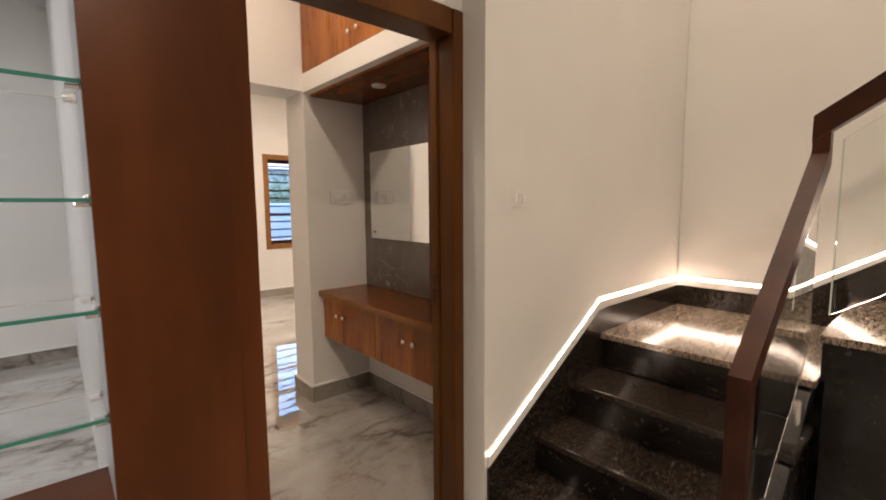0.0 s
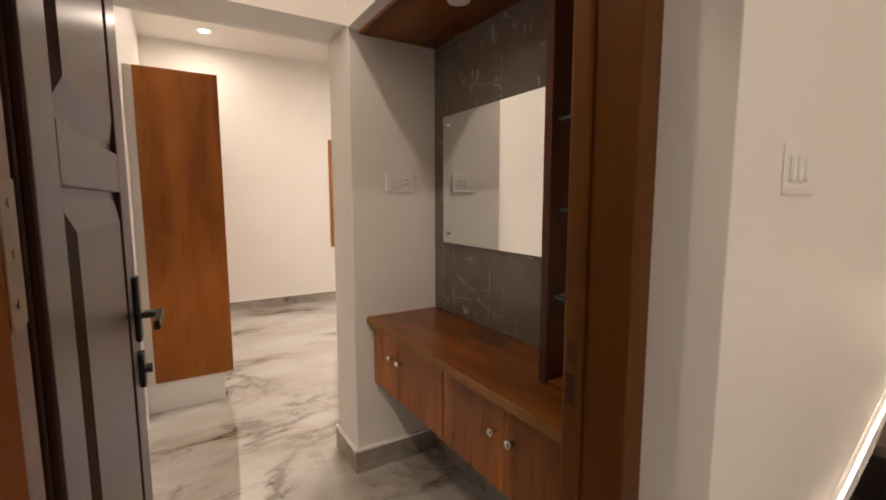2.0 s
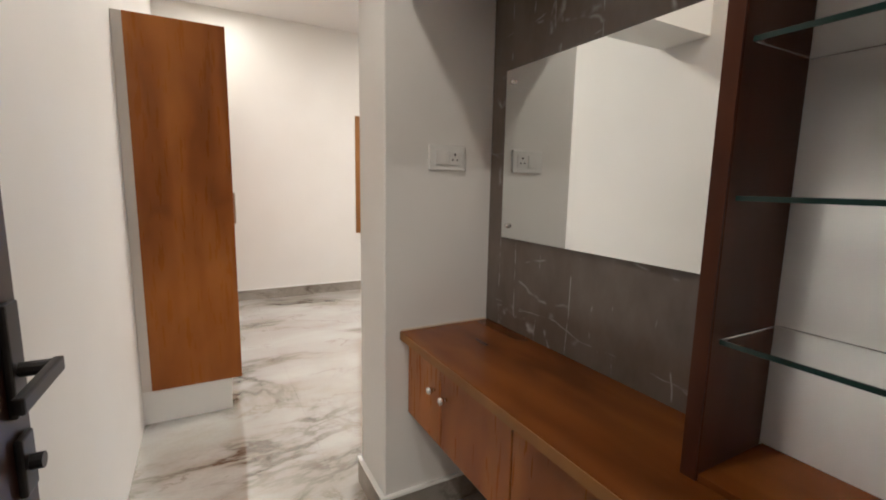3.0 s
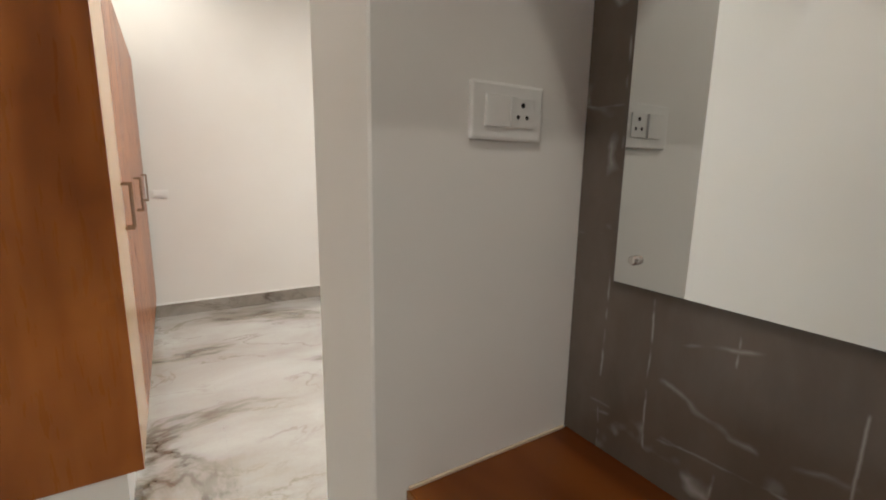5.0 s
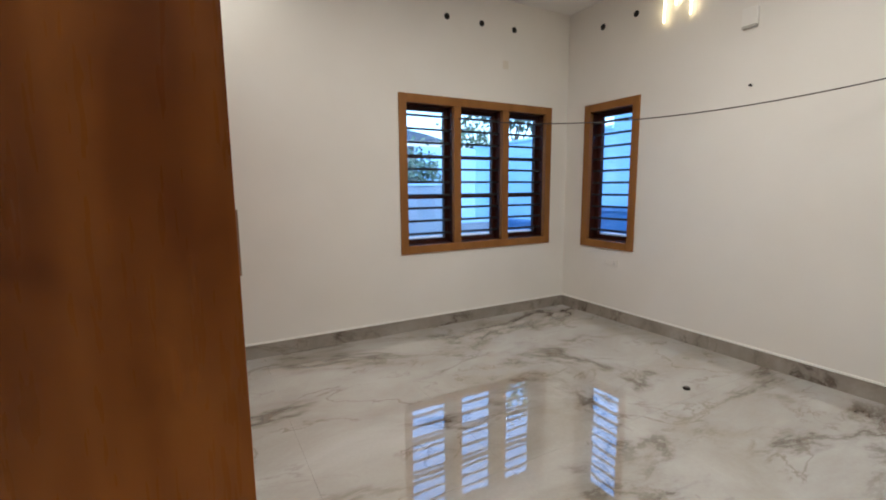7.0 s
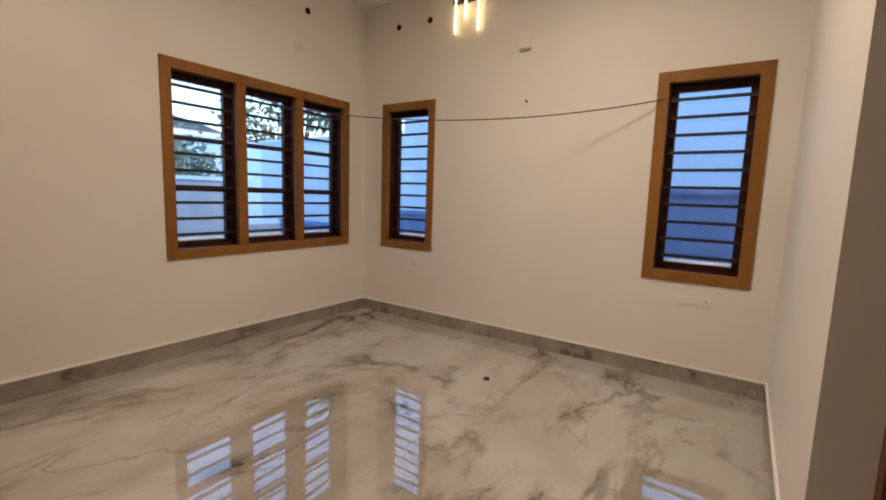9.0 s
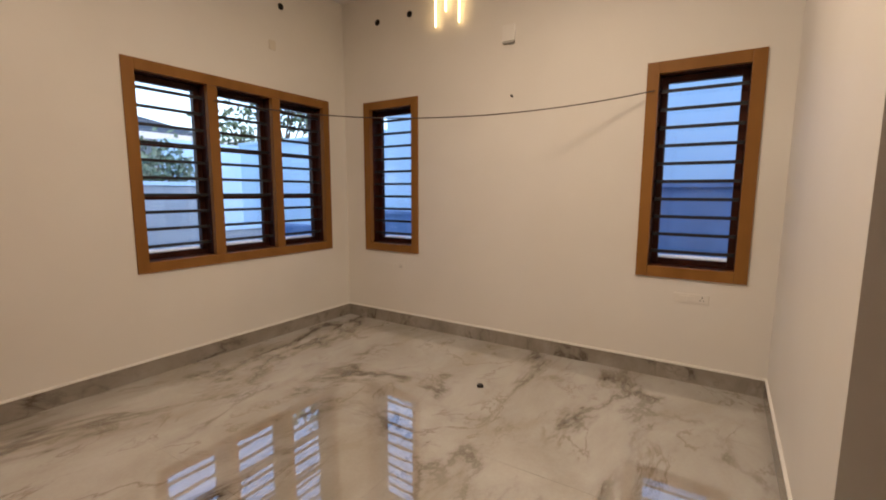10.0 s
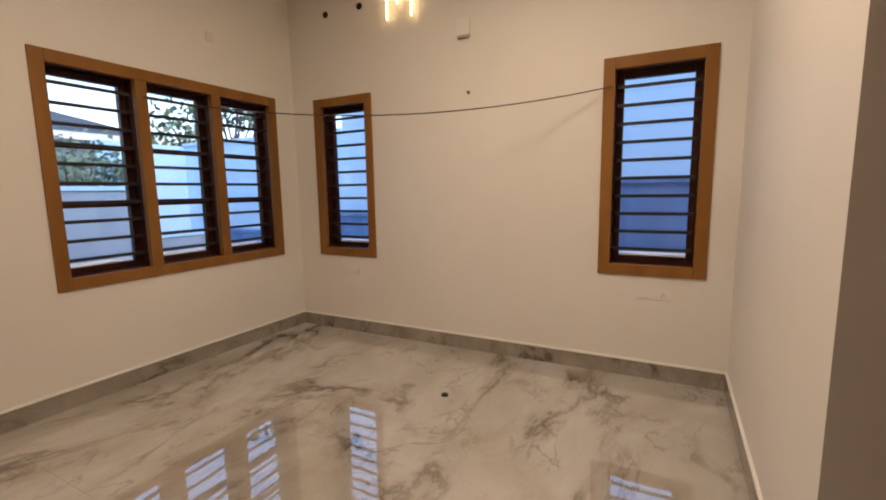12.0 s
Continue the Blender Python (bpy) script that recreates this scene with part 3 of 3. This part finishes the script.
def switch_plate(name, m, w, h, label, modules, sockets=(), group="", mat=None):
    """Local axes: x right, z up, y out of the wall towards the room is negative."""
    t = thing(name, label, "switch", group)
    t.matrix_world = m @ pose(0, 0.0042 if mat else 0, 0)
    bm = bmesh.new()
    box(bm, -w / 2, -0.010, -h / 2, w / 2, -0.004 if mat else 0, h / 2, bevel=0.0028 if mat else 0.0048)
    pl = part("plate", bm, mat or WHITE, t)
    for x, ww in modules:
        bm = bmesh.new()
        vs = box(bm, x - ww / 2, -0.015, -h * 0.27, x + ww / 2, -0.009, h * 0.27, bevel=0.0015)
        part("rocker", bm, mat or WHITE, t)
    for x in sockets:
        part("socket_face", one(x - 0.024, -0.0125, -0.024, x + 0.024, -0.0095, 0.024, bevel=0.001), mat or WHITE, t)
        for dx, dz, r in ((0, 0.012, 0.0042), (-0.0095, -0.007, 0.0034), (0.0095, -0.007, 0.0034)):
            bm = bmesh.new()
            rod(bm, (x + dx, -0.0119, dz), (x + dx, -0.0131, dz), r, 10)
            part("socket_hole", bm, DARK, t)
    return t


switch_plate("switch_socket", pose(1.997, 3.80, 1.390), 0.150, 0.090, "white switch and socket plate beside the mirror", [(-0.025, 0.048)], (0.028,))

# ---------- wardrobe ----------
def wardrobe():
    w = thing("wardrobe", "amber laminate wardrobe with cream doors on the bedroom wall", "wardrobe")
    x0, x1, y0, y1, z0, z1 = 0.917, 1.332, 5.02, 7.50, 0.186, 2.075
    part("side_panel", one(x0, y0, z0, x1 + 0.020, y0 + 0.020, z1, bevel=0.0015), OAK, w, "amber laminate end panel with vertical grain")
    part("back_filler", one(0.873, y0 + 0.004, z0, x0 - 0.0005, y0 + 0.018, z1), FILLER, w, "off-white filler strip against the wall")
    part("carcass", one(x0, y0 + 0.021, z0, x1 - 0.001, y1, z1 - 0.001), CREAM, w)
    part("plinth", one(0.873, y0 + 0.012, 0.0, x1 - 0.035, y1, z0 - 0.001), WHITE, w, "white plinth")
    n = 6
    dw = (y1 - y0 - 0.022) / n
    for k in range(n):
        a = y0 + 0.022 + k * dw
        dr = part("door", one(x1, a + 0.0015, z0, x1 + 0.019, a + dw - 0.0015, z1, bevel=0.0015), TAN if k == 0 else OAK, w, "glossy cream door" if k == 0 else "amber laminate door")
        hy = a + (dw - 0.04 if k % 2 == 0 else 0.04)
        bm = bmesh.new()
        box(bm, x1 + 0.043, hy - 0.005, 1.03, x1 + 0.052, hy + 0.005, 1.22, bevel=0.0015)
        for zz in (1.035, 1.215):
            box(bm, x1 + 0.019, hy - 0.0045, zz - 0.005, x1 + 0.0435, hy + 0.0045, zz + 0.005, bevel=0.001)
        part("handle", bm, BRONZE, dr, "dull bronze square bar handle")


wardrobe()

# ---------- lamps ----------
wl = thing("wall_lamp", "lit wall lamp of three upright glowing tubes", "lamp")
part("back_plate", one(4.709, 6.21, 2.82, 4.7245, 6.515, 2.87, bevel=0.003), BLACK, wl)
for y, z, top in ((6.475, 2.583, 2.88), (6.378, 2.685, 2.95), (6.252, 2.578, 2.88)):
    bm = bmesh.new()
    rod(bm, (4.690, y, z), (4.690, y, top), 0.0055, 14)
    part("tube", bm, BAR, wl, "glowing warm white tube")
    part("bracket", one(4.700, y - 0.006, 2.835, 4.7085, y + 0.006, 2.860), BLACK, wl)


def downlight(x, y, z, mat, label):
    t = thing("ceiling_downlight", label, "downlight", "round ceiling downlights")
    bm = bmesh.new()
    rod(bm, (x, y, z), (x, y, z - 0.008), 0.066, 32, 0.062)
    part("trim_ring", bm, WHITE, t)
    bm = bmesh.new()
    rod(bm, (x, y, z - 0.0085), (x, y, z - 0.0105), 0.052, 32)
    part("diffuser", bm, mat, t, "glowing round diffuser")


# fixtures for every entry, also the added hall, next room and stairwell lamps
for x, y, z, power, col in DOWN:
    downlight(x, y, H if z < 4 else 5.6, DISC, "lit round white ceiling downlight, one of a mostly added set")

# body for the added fill light, out of view overhead
cp = thing("added_ceiling_panel", "added round lit ceiling panel, an unseen fill light for the bedroom", "ceiling light")
bm = bmesh.new()
rod(bm, (2.95, 5.35, H), (2.95, 5.35, H - 0.038), 0.325, 40, 0.318)
part("body", bm, WHITE, cp)
bm = bmesh.new()
rod(bm, (2.95, 5.35, H - 0.0385), (2.95, 5.35, H - 0.044), 0.300, 40)
part("diffuser", bm, DISC, cp, "glowing round diffuser")

# ---------- wall fittings in the bedroom ----------
def conduit_hole(m):
    t = thing("conduit_hole", "open dark conduit hole high in the wall", "conduit hole", "conduit holes under the ceiling")
    t.matrix_world = m
    bm = bmesh.new()
    n = 20
    ro, ri = 0.027, 0.022
    rings = [[bm.verts.new((r * math.cos(2 * math.pi * k / n), y, r * math.sin(2 * math.pi * k / n))) for k in range(n)] for r, y in ((ro, 0), (ro, -0.003), (ri, -0.003), (ri, 0))]
    for a, b in zip(rings, rings[1:]):
        for k in range(n):
            bm.faces.new((a[k], a[(k + 1) % n], b[(k + 1) % n], b[k]))
    part("pipe_rim", bm, BLACK, t)
    bm = bmesh.new()
    rod(bm, (0, -0.0006, 0), (0, -0.0016, 0), ri, n)
    part("dark_bore", bm, DARK, t)


for x in (3.293, 3.655, 4.023):
    conduit_hole(pose(x, 7.557, 2.744))
for y in (7.126, 6.766):
    conduit_hole(pose(4.725, y, 2.752, 0, 0, -90))

E_ = -90
switch_plate("blank_plate", pose(3.925, 7.557, 2.418), 0.062, 0.075, "small white blank plate high on the wall", [], mat=PLATE)
bx = thing("junction_box", "white plastic box with a dark lower slot high on the wall", "box")
part("cover", one(4.700, 5.779, 2.369, 4.7245, 5.879, 2.486, bevel=0.004), WHITE, bx)
part("slot", one(4.696, 5.783, 2.353, 4.7245, 5.875, 2.368), SLAB, bx, "grey slot at the lower edge")
switch_plate("wall_socket", pose(4.725, 4.51, 0.562, 0, 0, E_), 0.20, 0.062, "white socket strip under the narrow window", [(-0.05, 0.05), (0.0, 0.04)], (0.062,), "socket strips under the windows", WALL)
switch_plate("wall_socket", pose(4.725, 6.94, 0.552, 0, 0, E_), 0.20, 0.062, "white socket strip under the corner window", [(-0.05, 0.05), (0.0, 0.04)], (0.062,), "socket strips under the windows", WALL)
switch_plate("switch_plate", pose(1.449, 7.557, 1.050), 0.115, 0.066, "white switch plate on the wall beside the wardrobe", [(-0.03, 0.03), (0.0, 0.03), (0.03, 0.03)])
nl = thing("wall_nail", "small dark nail in the wall", "nail")
bm = bmesh.new()
rod(bm, (4.7248, 5.793, 1.963), (4.705, 5.793, 1.966), 0.006, 8)
rod(bm, (4.706, 5.793, 1.966), (4.703, 5.793, 1.966), 0.010, 10)
part("shank", bm, BLACK, nl)

# sagging rope between two windows
rp = thing("rope", "thin dark rope sagging across the corner between two windows", "rope")
cu = bpy.data.curves.new("strand", "CURVE")
cu.dimensions, cu.bevel_depth, cu.bevel_resolution = "3D", 0.0038, 2
sp = cu.splines.new("POLY")
A, B, SAG = Vector((4.70, 4.80, 1.888)), Vector((3.39, 7.53, 1.890)), 0.146
sp.points.add(32)
for k, p in enumerate(sp.points):
    f = k / 32
    q = A.lerp(B, f) - Vector((0, 0, 4 * SAG * f * (1 - f)))
    p.co = (*q, 1)
cu.materials.append(Mat("dark_rope", 0.8, color=(0.05, 0.04, 0.035)).m)
st_ = new("strand", cu)
st_.parent = rp

# drain-like dark spot on the floor
fs = thing("floor_plug", "small dark plug lying on the marble floor", "plug")
bm = bmesh.new()
rod(bm, (3.918, 5.614, 0.0003), (3.918, 5.614, 0.012), 0.022, 16, 0.019)
part("cap", bm, BLACK, fs)

# ---------- staircase ----------
def staircase():
    s = thing("staircase", "black granite staircase turning at a landing", "staircase")
    tops = [(1.835, 0.13), (2.071, 0.295), (2.336, 0.472)]
    Y0, Y1 = 1.32, 2.203
    for k, (x, z) in enumerate(tops):
        xe = (tops + [(2.619, 0.66)])[k + 1][0]
        part("riser", one(x + 0.012, Y0 + 0.01, 0 if k == 0 else tops[k - 1][1] + 0.001, x + 0.03, Y1, z - 0.031), GRANITE, s)
        part("tread", one(x, Y0, z - 0.030, xe + 0.03, Y1, z, bevel=0.004), GRANITE_PART_LIT, s, "polished black granite tread")
    part("riser", one(2.64, Y0 + 0.01, 0.481, 2.66, Y1, 0.629), GRANITE, s)
    part("landing", one(2.619, Y0, 0.630, 3.618, Y1, 0.66, bevel=0.004), GRANITE_LIT, s, "polished granite landing with the LED glow in its paler colour")
    bm = bmesh.new()
    prism(bm, [(1.86, 0.0), (2.66, 0.0), (2.66, 0.628), (2.64, 0.628), (2.40, 0.449), (2.37, 0.449), (2.12, 0.269), (2.10, 0.269), (1.88, 0.099)], "y", Y0 + 0.012, Y0 + 0.06)
    part("stringer", bm, GRANITE, s)
    for k in range(7):
        y = 1.324 - 0.262 * k
        z = 0.66 + 0.176 * (k + 1)
        part("riser", one(2.648, y - 0.022, z - 0.175, 3.618, y - 0.010, z - 0.031), GRANITE, s)
        part("tread", one(2.638, y - 0.262 - 0.03, z - 0.030, 3.618, y, z, bevel=0.004), GRANITE_LIT, s)
        part("side_block", one(2.655, y - 0.262, max(0.0, z - 0.62) if k else 0.0, 3.60, y - 0.023, z - 0.031), GRANITE, s)
    # skirting bands under the light strip
    bm = bmesh.new()
    prism(bm, [(1.76, 0.0), (1.86, 0.0), (2.66, 0.50), (2.66, 0.785), (2.602, 0.785), (1.76, 0.26)], "y", 2.193, 2.2045)
    part("stair_skirting", bm, GRANITE_PART_LIT, s)
    part("stair_skirting", one(2.661, 2.193, 0.661, 3.6195, 2.2045, 0.79), GRANITE_PART_LIT, s)
    bm = bmesh.new()
    prism(bm, [(2.192, 0.661), (2.192, 0.79), (1.60, 0.79), (-0.5, 2.20), (-0.5, 1.9), (1.3, 0.70), (1.33, 0.661)], "x", 3.608, 3.6195)
    part("stair_skirting", bm, GRANITE_PART_LIT, s)


staircase()
led = thing("led_strip", "glowing warm LED strip in a white channel above the stair skirting", "light strip")
W, Z0 = 0.015, 0.833
SL = (Z0 - 0.318) / (2.598 - 1.762)
def sloped_xz(lo, hi):
    return [(1.762, 0.318 + lo), (1.762, 0.318 + hi), (2.598, Z0 + hi), (2.598, Z0 + lo)]


def led_run(name, shape, axis, face, sign):
    """A strip set back between a channel below it and a lip above it; face is the wall, sign the way into the room."""
    for nm, lo, hi, depth, mat, label in ((name, 0, W, 0.0115, LED, ""), ("channel", -0.050, -0.0005, 0.0100, WHITE, "white channel under the strip"), ("lip", W + 0.0005, W + 0.004, 0.0095, WALL, "thin upper lip")):
        bm = bmesh.new()
        prism(bm, shape(lo, hi), axis, *sorted((face + sign * 0.0005, face + sign * depth)))
        part(nm, bm, mat, led, label)


led_run("sloping_run", sloped_xz, "y", 2.205, -1)
led_run("level_run", lambda lo, hi: [(2.5985, Z0 + lo), (2.5985, Z0 + hi), (3.607, Z0 + hi), (3.607, Z0 + lo)], "y", 2.205, -1)
led_run("level_run", lambda lo, hi: [(1.60, Z0 + lo), (1.60, Z0 + hi), (2.1985, Z0 + hi), (2.1985, Z0 + lo)], "x", 3.62, -1)
led_run("sloping_run", lambda lo, hi: [(1.5995, Z0 + lo), (1.5995, Z0 + hi), (-0.4, 2.10 + hi), (-0.4, 2.10 + lo)], "x", 3.62, -1)


def railing():
    r = thing("stair_railing", "dark wooden handrail on glass panels with steel posts", "railing")
    y0, y1 = 1.325, 1.375
    bm = bmesh.new()
    prism(bm, [(1.747, 0.131), (1.795, 0.131), (1.795, 0.872), (2.605, 1.462), (2.605, 1.605), (2.556, 1.632), (2.556, 1.51), (1.747, 0.903)], "y", y0, y1)
    part("handrail", bm, RAILWOOD, r)
    bm = bmesh.new()
    prism(bm, [(y1, 1.545), (y1, 1.635), (-0.3, 2.76), (-0.3, 2.67)], "x", 2.545, 2.600)
    part("handrail", bm, RAILWOOD, r)
    bm = bmesh.new()
    prism(bm, [(1.93, 0.34), (2.585, 0.78), (2.585, 1.43), (1.93, 0.93)], "y", 1.345, 1.355)
    g = part("glass_panel", bm, GLASS, r, "clear glass panel")
    g.visible_shadow = False
    bm = bmesh.new()
    prism(bm, [(1.29, 0.93), (1.29, 1.55), (-0.2, 2.60), (-0.2, 1.98)], "x", 2.568, 2.578)
    g = part("glass_panel", bm, GLASS, r, "clear glass panel")
    g.visible_shadow = False
    bm = bmesh.new()
    box(bm, 2.568, 1.2905, 0.93, 2.578, 1.2945, 1.55)
    part("glass_edge", bm, EDGE_PALE, g, "pale polished glass edge")
    for x, z in ((2.06, 0.30), (2.505, 0.475)):
        bm = bmesh.new()
        rod(bm, (x, 1.35, z), (x, 1.35, z + 0.135), 0.011, 16)
        rod(bm, (x, 1.35, z), (x, 1.35, z + 0.008), 0.026, 20)
        part("spigot", bm, CHROME, r, "steel glass spigot", False)


railing()
# wall-coloured switch plate on the stair wall; white bars stand in for its glints
sb = thing("stair_switch", "cream switch plate with three rockers and white glint marks on the stair wall", "switch")
part("plate", one(1.898, 2.2030, 1.318, 2.014, 2.2047, 1.398, bevel=0.0006), WALL, sb)
for x in (1.931, 1.956, 1.981):
    rk = part("rocker", one(x - 0.0115, 2.2012, 1.337, x + 0.0115, 2.2028, 1.380, bevel=0.0005), WALL, sb)
    part("glint_edge", one(x - 0.0110, 2.1965, 1.340, x - 0.0060, 2.2010, 1.377), GLINT, rk, "white bar standing in for a glint on the rocker")
part("glint_edge", one(1.900, 2.2000, 1.326, 1.990, 2.2028, 1.330), GLINT, sb, "white bar standing in for a glint along the lower edge")

# ---------- outside ----------
GROUND = Mat("yard_soil", 0.9)
GROUND.color(GROUND.ramp(GROUND.noise(GROUND.mapped(), 2.0, 5), [(0.3, (0.11, 0.12, 0.13)), (0.7, (0.18, 0.19, 0.20))]))
# outside walls: their blue partly stands in for cool daylight under warm white balance
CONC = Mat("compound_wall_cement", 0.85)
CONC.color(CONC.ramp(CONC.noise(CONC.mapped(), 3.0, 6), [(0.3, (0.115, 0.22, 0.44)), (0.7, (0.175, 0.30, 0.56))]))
PAINT = plaster("outside_paint_cool_daylight", (0.43, 0.65, 0.88), (0.49, 0.71, 0.92))
# darkened in colour to hold down the sunlight on house and north wall
HOUSEP = plaster("house_paint_dimmed", (0.26, 0.33, 0.40), (0.31, 0.38, 0.45))
ROOFC = Mat("roof_fascia_white", 0.6, color=(0.8, 0.8, 0.8)).m
SLATE = Mat("dark_roof_sheet", 0.7, color=(0.07, 0.10, 0.14)).m
GLZ = Mat("dark_outside_glass", 0.1, color=(0.03, 0.035, 0.04)).m
gr = solid("ground", [(-300, -300, -0.5, 300, 300, -0.3)], GROUND.m, "bare grey yard ground", "ground")
cw = thing("compound_wall", "blue-grey painted compound wall round the yard, stepping down", "boundary wall")
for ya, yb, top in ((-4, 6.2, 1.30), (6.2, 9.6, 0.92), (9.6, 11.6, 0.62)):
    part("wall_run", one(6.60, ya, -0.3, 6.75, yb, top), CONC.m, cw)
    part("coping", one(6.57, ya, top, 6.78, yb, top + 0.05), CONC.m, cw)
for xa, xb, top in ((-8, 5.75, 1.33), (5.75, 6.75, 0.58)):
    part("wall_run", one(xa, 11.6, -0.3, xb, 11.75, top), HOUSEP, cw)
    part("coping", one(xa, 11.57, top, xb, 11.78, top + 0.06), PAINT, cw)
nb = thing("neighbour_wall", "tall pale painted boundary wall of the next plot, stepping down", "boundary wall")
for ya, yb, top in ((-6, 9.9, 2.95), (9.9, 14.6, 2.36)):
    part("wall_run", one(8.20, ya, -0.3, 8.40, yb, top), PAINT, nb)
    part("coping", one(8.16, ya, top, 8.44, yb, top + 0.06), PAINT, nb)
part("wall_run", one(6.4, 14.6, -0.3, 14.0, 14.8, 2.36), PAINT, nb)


def house(x0, y0, x1, y1, h, label):
    t = thing("neighbour_house", label, "house")
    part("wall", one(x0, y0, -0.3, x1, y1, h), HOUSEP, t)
    r = part("roof", one(x0 - 0.5, y0 - 0.6, h, x1 + 0.5, y1 + 0.5, h + 0.22), ROOFC, t, "white flat roof slab with an overhang")
    bm = bmesh.new()
    prism(bm, [(x0 - 0.2, h + 0.22), (x1 + 0.2, h + 0.22), (x0 + 4.6, h + 0.62), (x0 + 1.4, h + 1.15)], "y", y0 + 0.4, y1 - 0.4)
    part("gable", bm, SLATE, r, "dark sloping upper roof")
    n = 3
    for k in range(n):
        xc = x0 + (k + 0.5) / n * (x1 - x0)
        w = part("window", one(xc - 0.6, y0 - 0.02, 0.7, xc + 0.6, y0 - 0.001, 1.9), GLZ, t)
        part("sill", one(xc - 0.7, y0 - 0.10, 0.62, xc + 0.7, y0 - 0.021, 0.69), ROOFC, w)


house(5.6, 21.0, 11.6, 28.0, 2.95, "white single-storey house with a flat roof beyond the yard")

LEAFM = Mat("leaf_green", 0.6)
LEAFM.color(LEAFM.ramp(LEAFM.t.nodes.new("ShaderNodeNewGeometry").outputs["Random Per Island"], [(0.0, (0.05, 0.09, 0.045)), (1.0, (0.17, 0.24, 0.14))]))
# shrub green lightened to stand in for haze from reflections in the panes
SHRUB = Mat("hazed_shrub_green", 0.6)
SHRUB.color(SHRUB.ramp(SHRUB.t.nodes.new("ShaderNodeNewGeometry").outputs["Random Per Island"], [(0.0, (0.09, 0.15, 0.11)), (1.0, (0.22, 0.31, 0.21))]))
BARK = Mat("bark", 0.9, color=(0.10, 0.075, 0.055)).m


def tree(x, y, h, r, low, leaves, size, seed, label, foliage=LEAFM.m):
    rnd = random.Random(seed)
    t = thing("tree", label, "tree", at=(x, y, -0.3))
    bm = bmesh.new()
    rod(bm, (0, 0, 0), (0.08, 0.05, h * 0.5), 0.045 * h ** 0.7, 10, 0.022 * h ** 0.7)
    tips = []
    for k in range(13):
        q = 2.4 * k
        e = Vector((math.cos(q) * r * rnd.uniform(0.3, 1.0), math.sin(q) * r * rnd.uniform(0.3, 1.0), rnd.uniform(low, h)))
        rod(bm, (0.07, 0.04, h * rnd.uniform(0.25, 0.48)), e, 0.03, 7, 0.008)
        tips.append(e)
    part("trunk", bm, BARK, t)
    bm = bmesh.new()
    for k in range(leaves):
        c = rnd.choice(tips)
        p = c + Vector((rnd.gauss(0, r * 0.22), rnd.gauss(0, r * 0.22), rnd.gauss(0, r * 0.18)))
        d = Vector((rnd.gauss(0, 1), rnd.gauss(0, 1), rnd.gauss(-0.4, 0.7))).normalized()
        s = d.cross(Vector((rnd.gauss(0, 1), rnd.gauss(0, 1), rnd.gauss(0, 1)))).normalized()
        L, Wd = size * rnd.uniform(0.7, 1.3), size * rnd.uniform(0.2, 0.33)
        bm.faces.new([bm.verts.new(q) for q in (p, p + d * L * 0.5 + s * Wd, p + d * L, p + d * L * 0.5 - s * Wd)])
    part("crown", bm, foliage, t)


tree(11.2, 16.8, 6.4, 2.1, 3.0, 2600, 0.22, 3, "leafy tree rising behind the tall boundary wall")
tree(5.7, 14.2, 2.3, 1.0, 0.7, 2000, 0.14, 5, "low leafy shrub-like tree by the compound wall, haze in its pale green", SHRUB.m)
tree(3.4, 15.2, 2.3, 1.0, 0.7, 2000, 0.14, 11, "low leafy shrub-like tree by the compound wall, haze in its pale green", SHRUB.m)
tree(7.0, 17.5, 2.1, 1.2, 0.8, 2400, 0.15, 14, "low leafy shrub-like tree by the compound wall, haze in its pale green", SHRUB.m)
tree(4.6, 15.4, 2.4, 1.0, 0.7, 2000, 0.14, 8, "low leafy shrub-like tree by the compound wall, haze in its pale green", SHRUB.m)

# ---------- floor tiles ----------
TX, TY, G = 0.8, 1.6, 0.0004
shared = {}


def tiles(x0, y0, x1, y1, gx=0.85, gy=2.33):
    i0, i1 = math.floor((x0 - gx) / TX), math.ceil((x1 - gx) / TX)
    j0, j1 = math.floor((y0 - gy) / TY), math.ceil((y1 - gy) / TY)
    for i in range(i0, i1):
        for j in range(j0, j1):
            a, b = max(x0, gx + i * TX), min(x1, gx + (i + 1) * TX)
            c, d = max(y0, gy + j * TY), min(y1, gy + (j + 1) * TY)
            w, l = round(b - a, 4), round(d - c, 4)
            if w < 0.02 or l < 0.02:
                continue
            if (w, l) not in shared:
                bm = bmesh.new()
                box(bm, -w / 2 + G, -l / 2 + G, -0.0115, w / 2 - G, l / 2 - G, 0.0)
                shared[w, l] = mesh_of("tile", bm, TILE)
            t = new("tile", shared[w, l])
            t.parent = floor
            t.location = ((a + b) / 2, (c + d) / 2, 0)


tiles(0.872, 4.075, 4.725, 7.557)
tiles(0.872, 2.33, 2.20, 4.075)
tiles(-2.6, 2.60, 0.60, 6.10)
tiles(-2.6, -2.6, 3.62, 2.33)
tiles(2.20, 3.875, 2.90, 4.075)
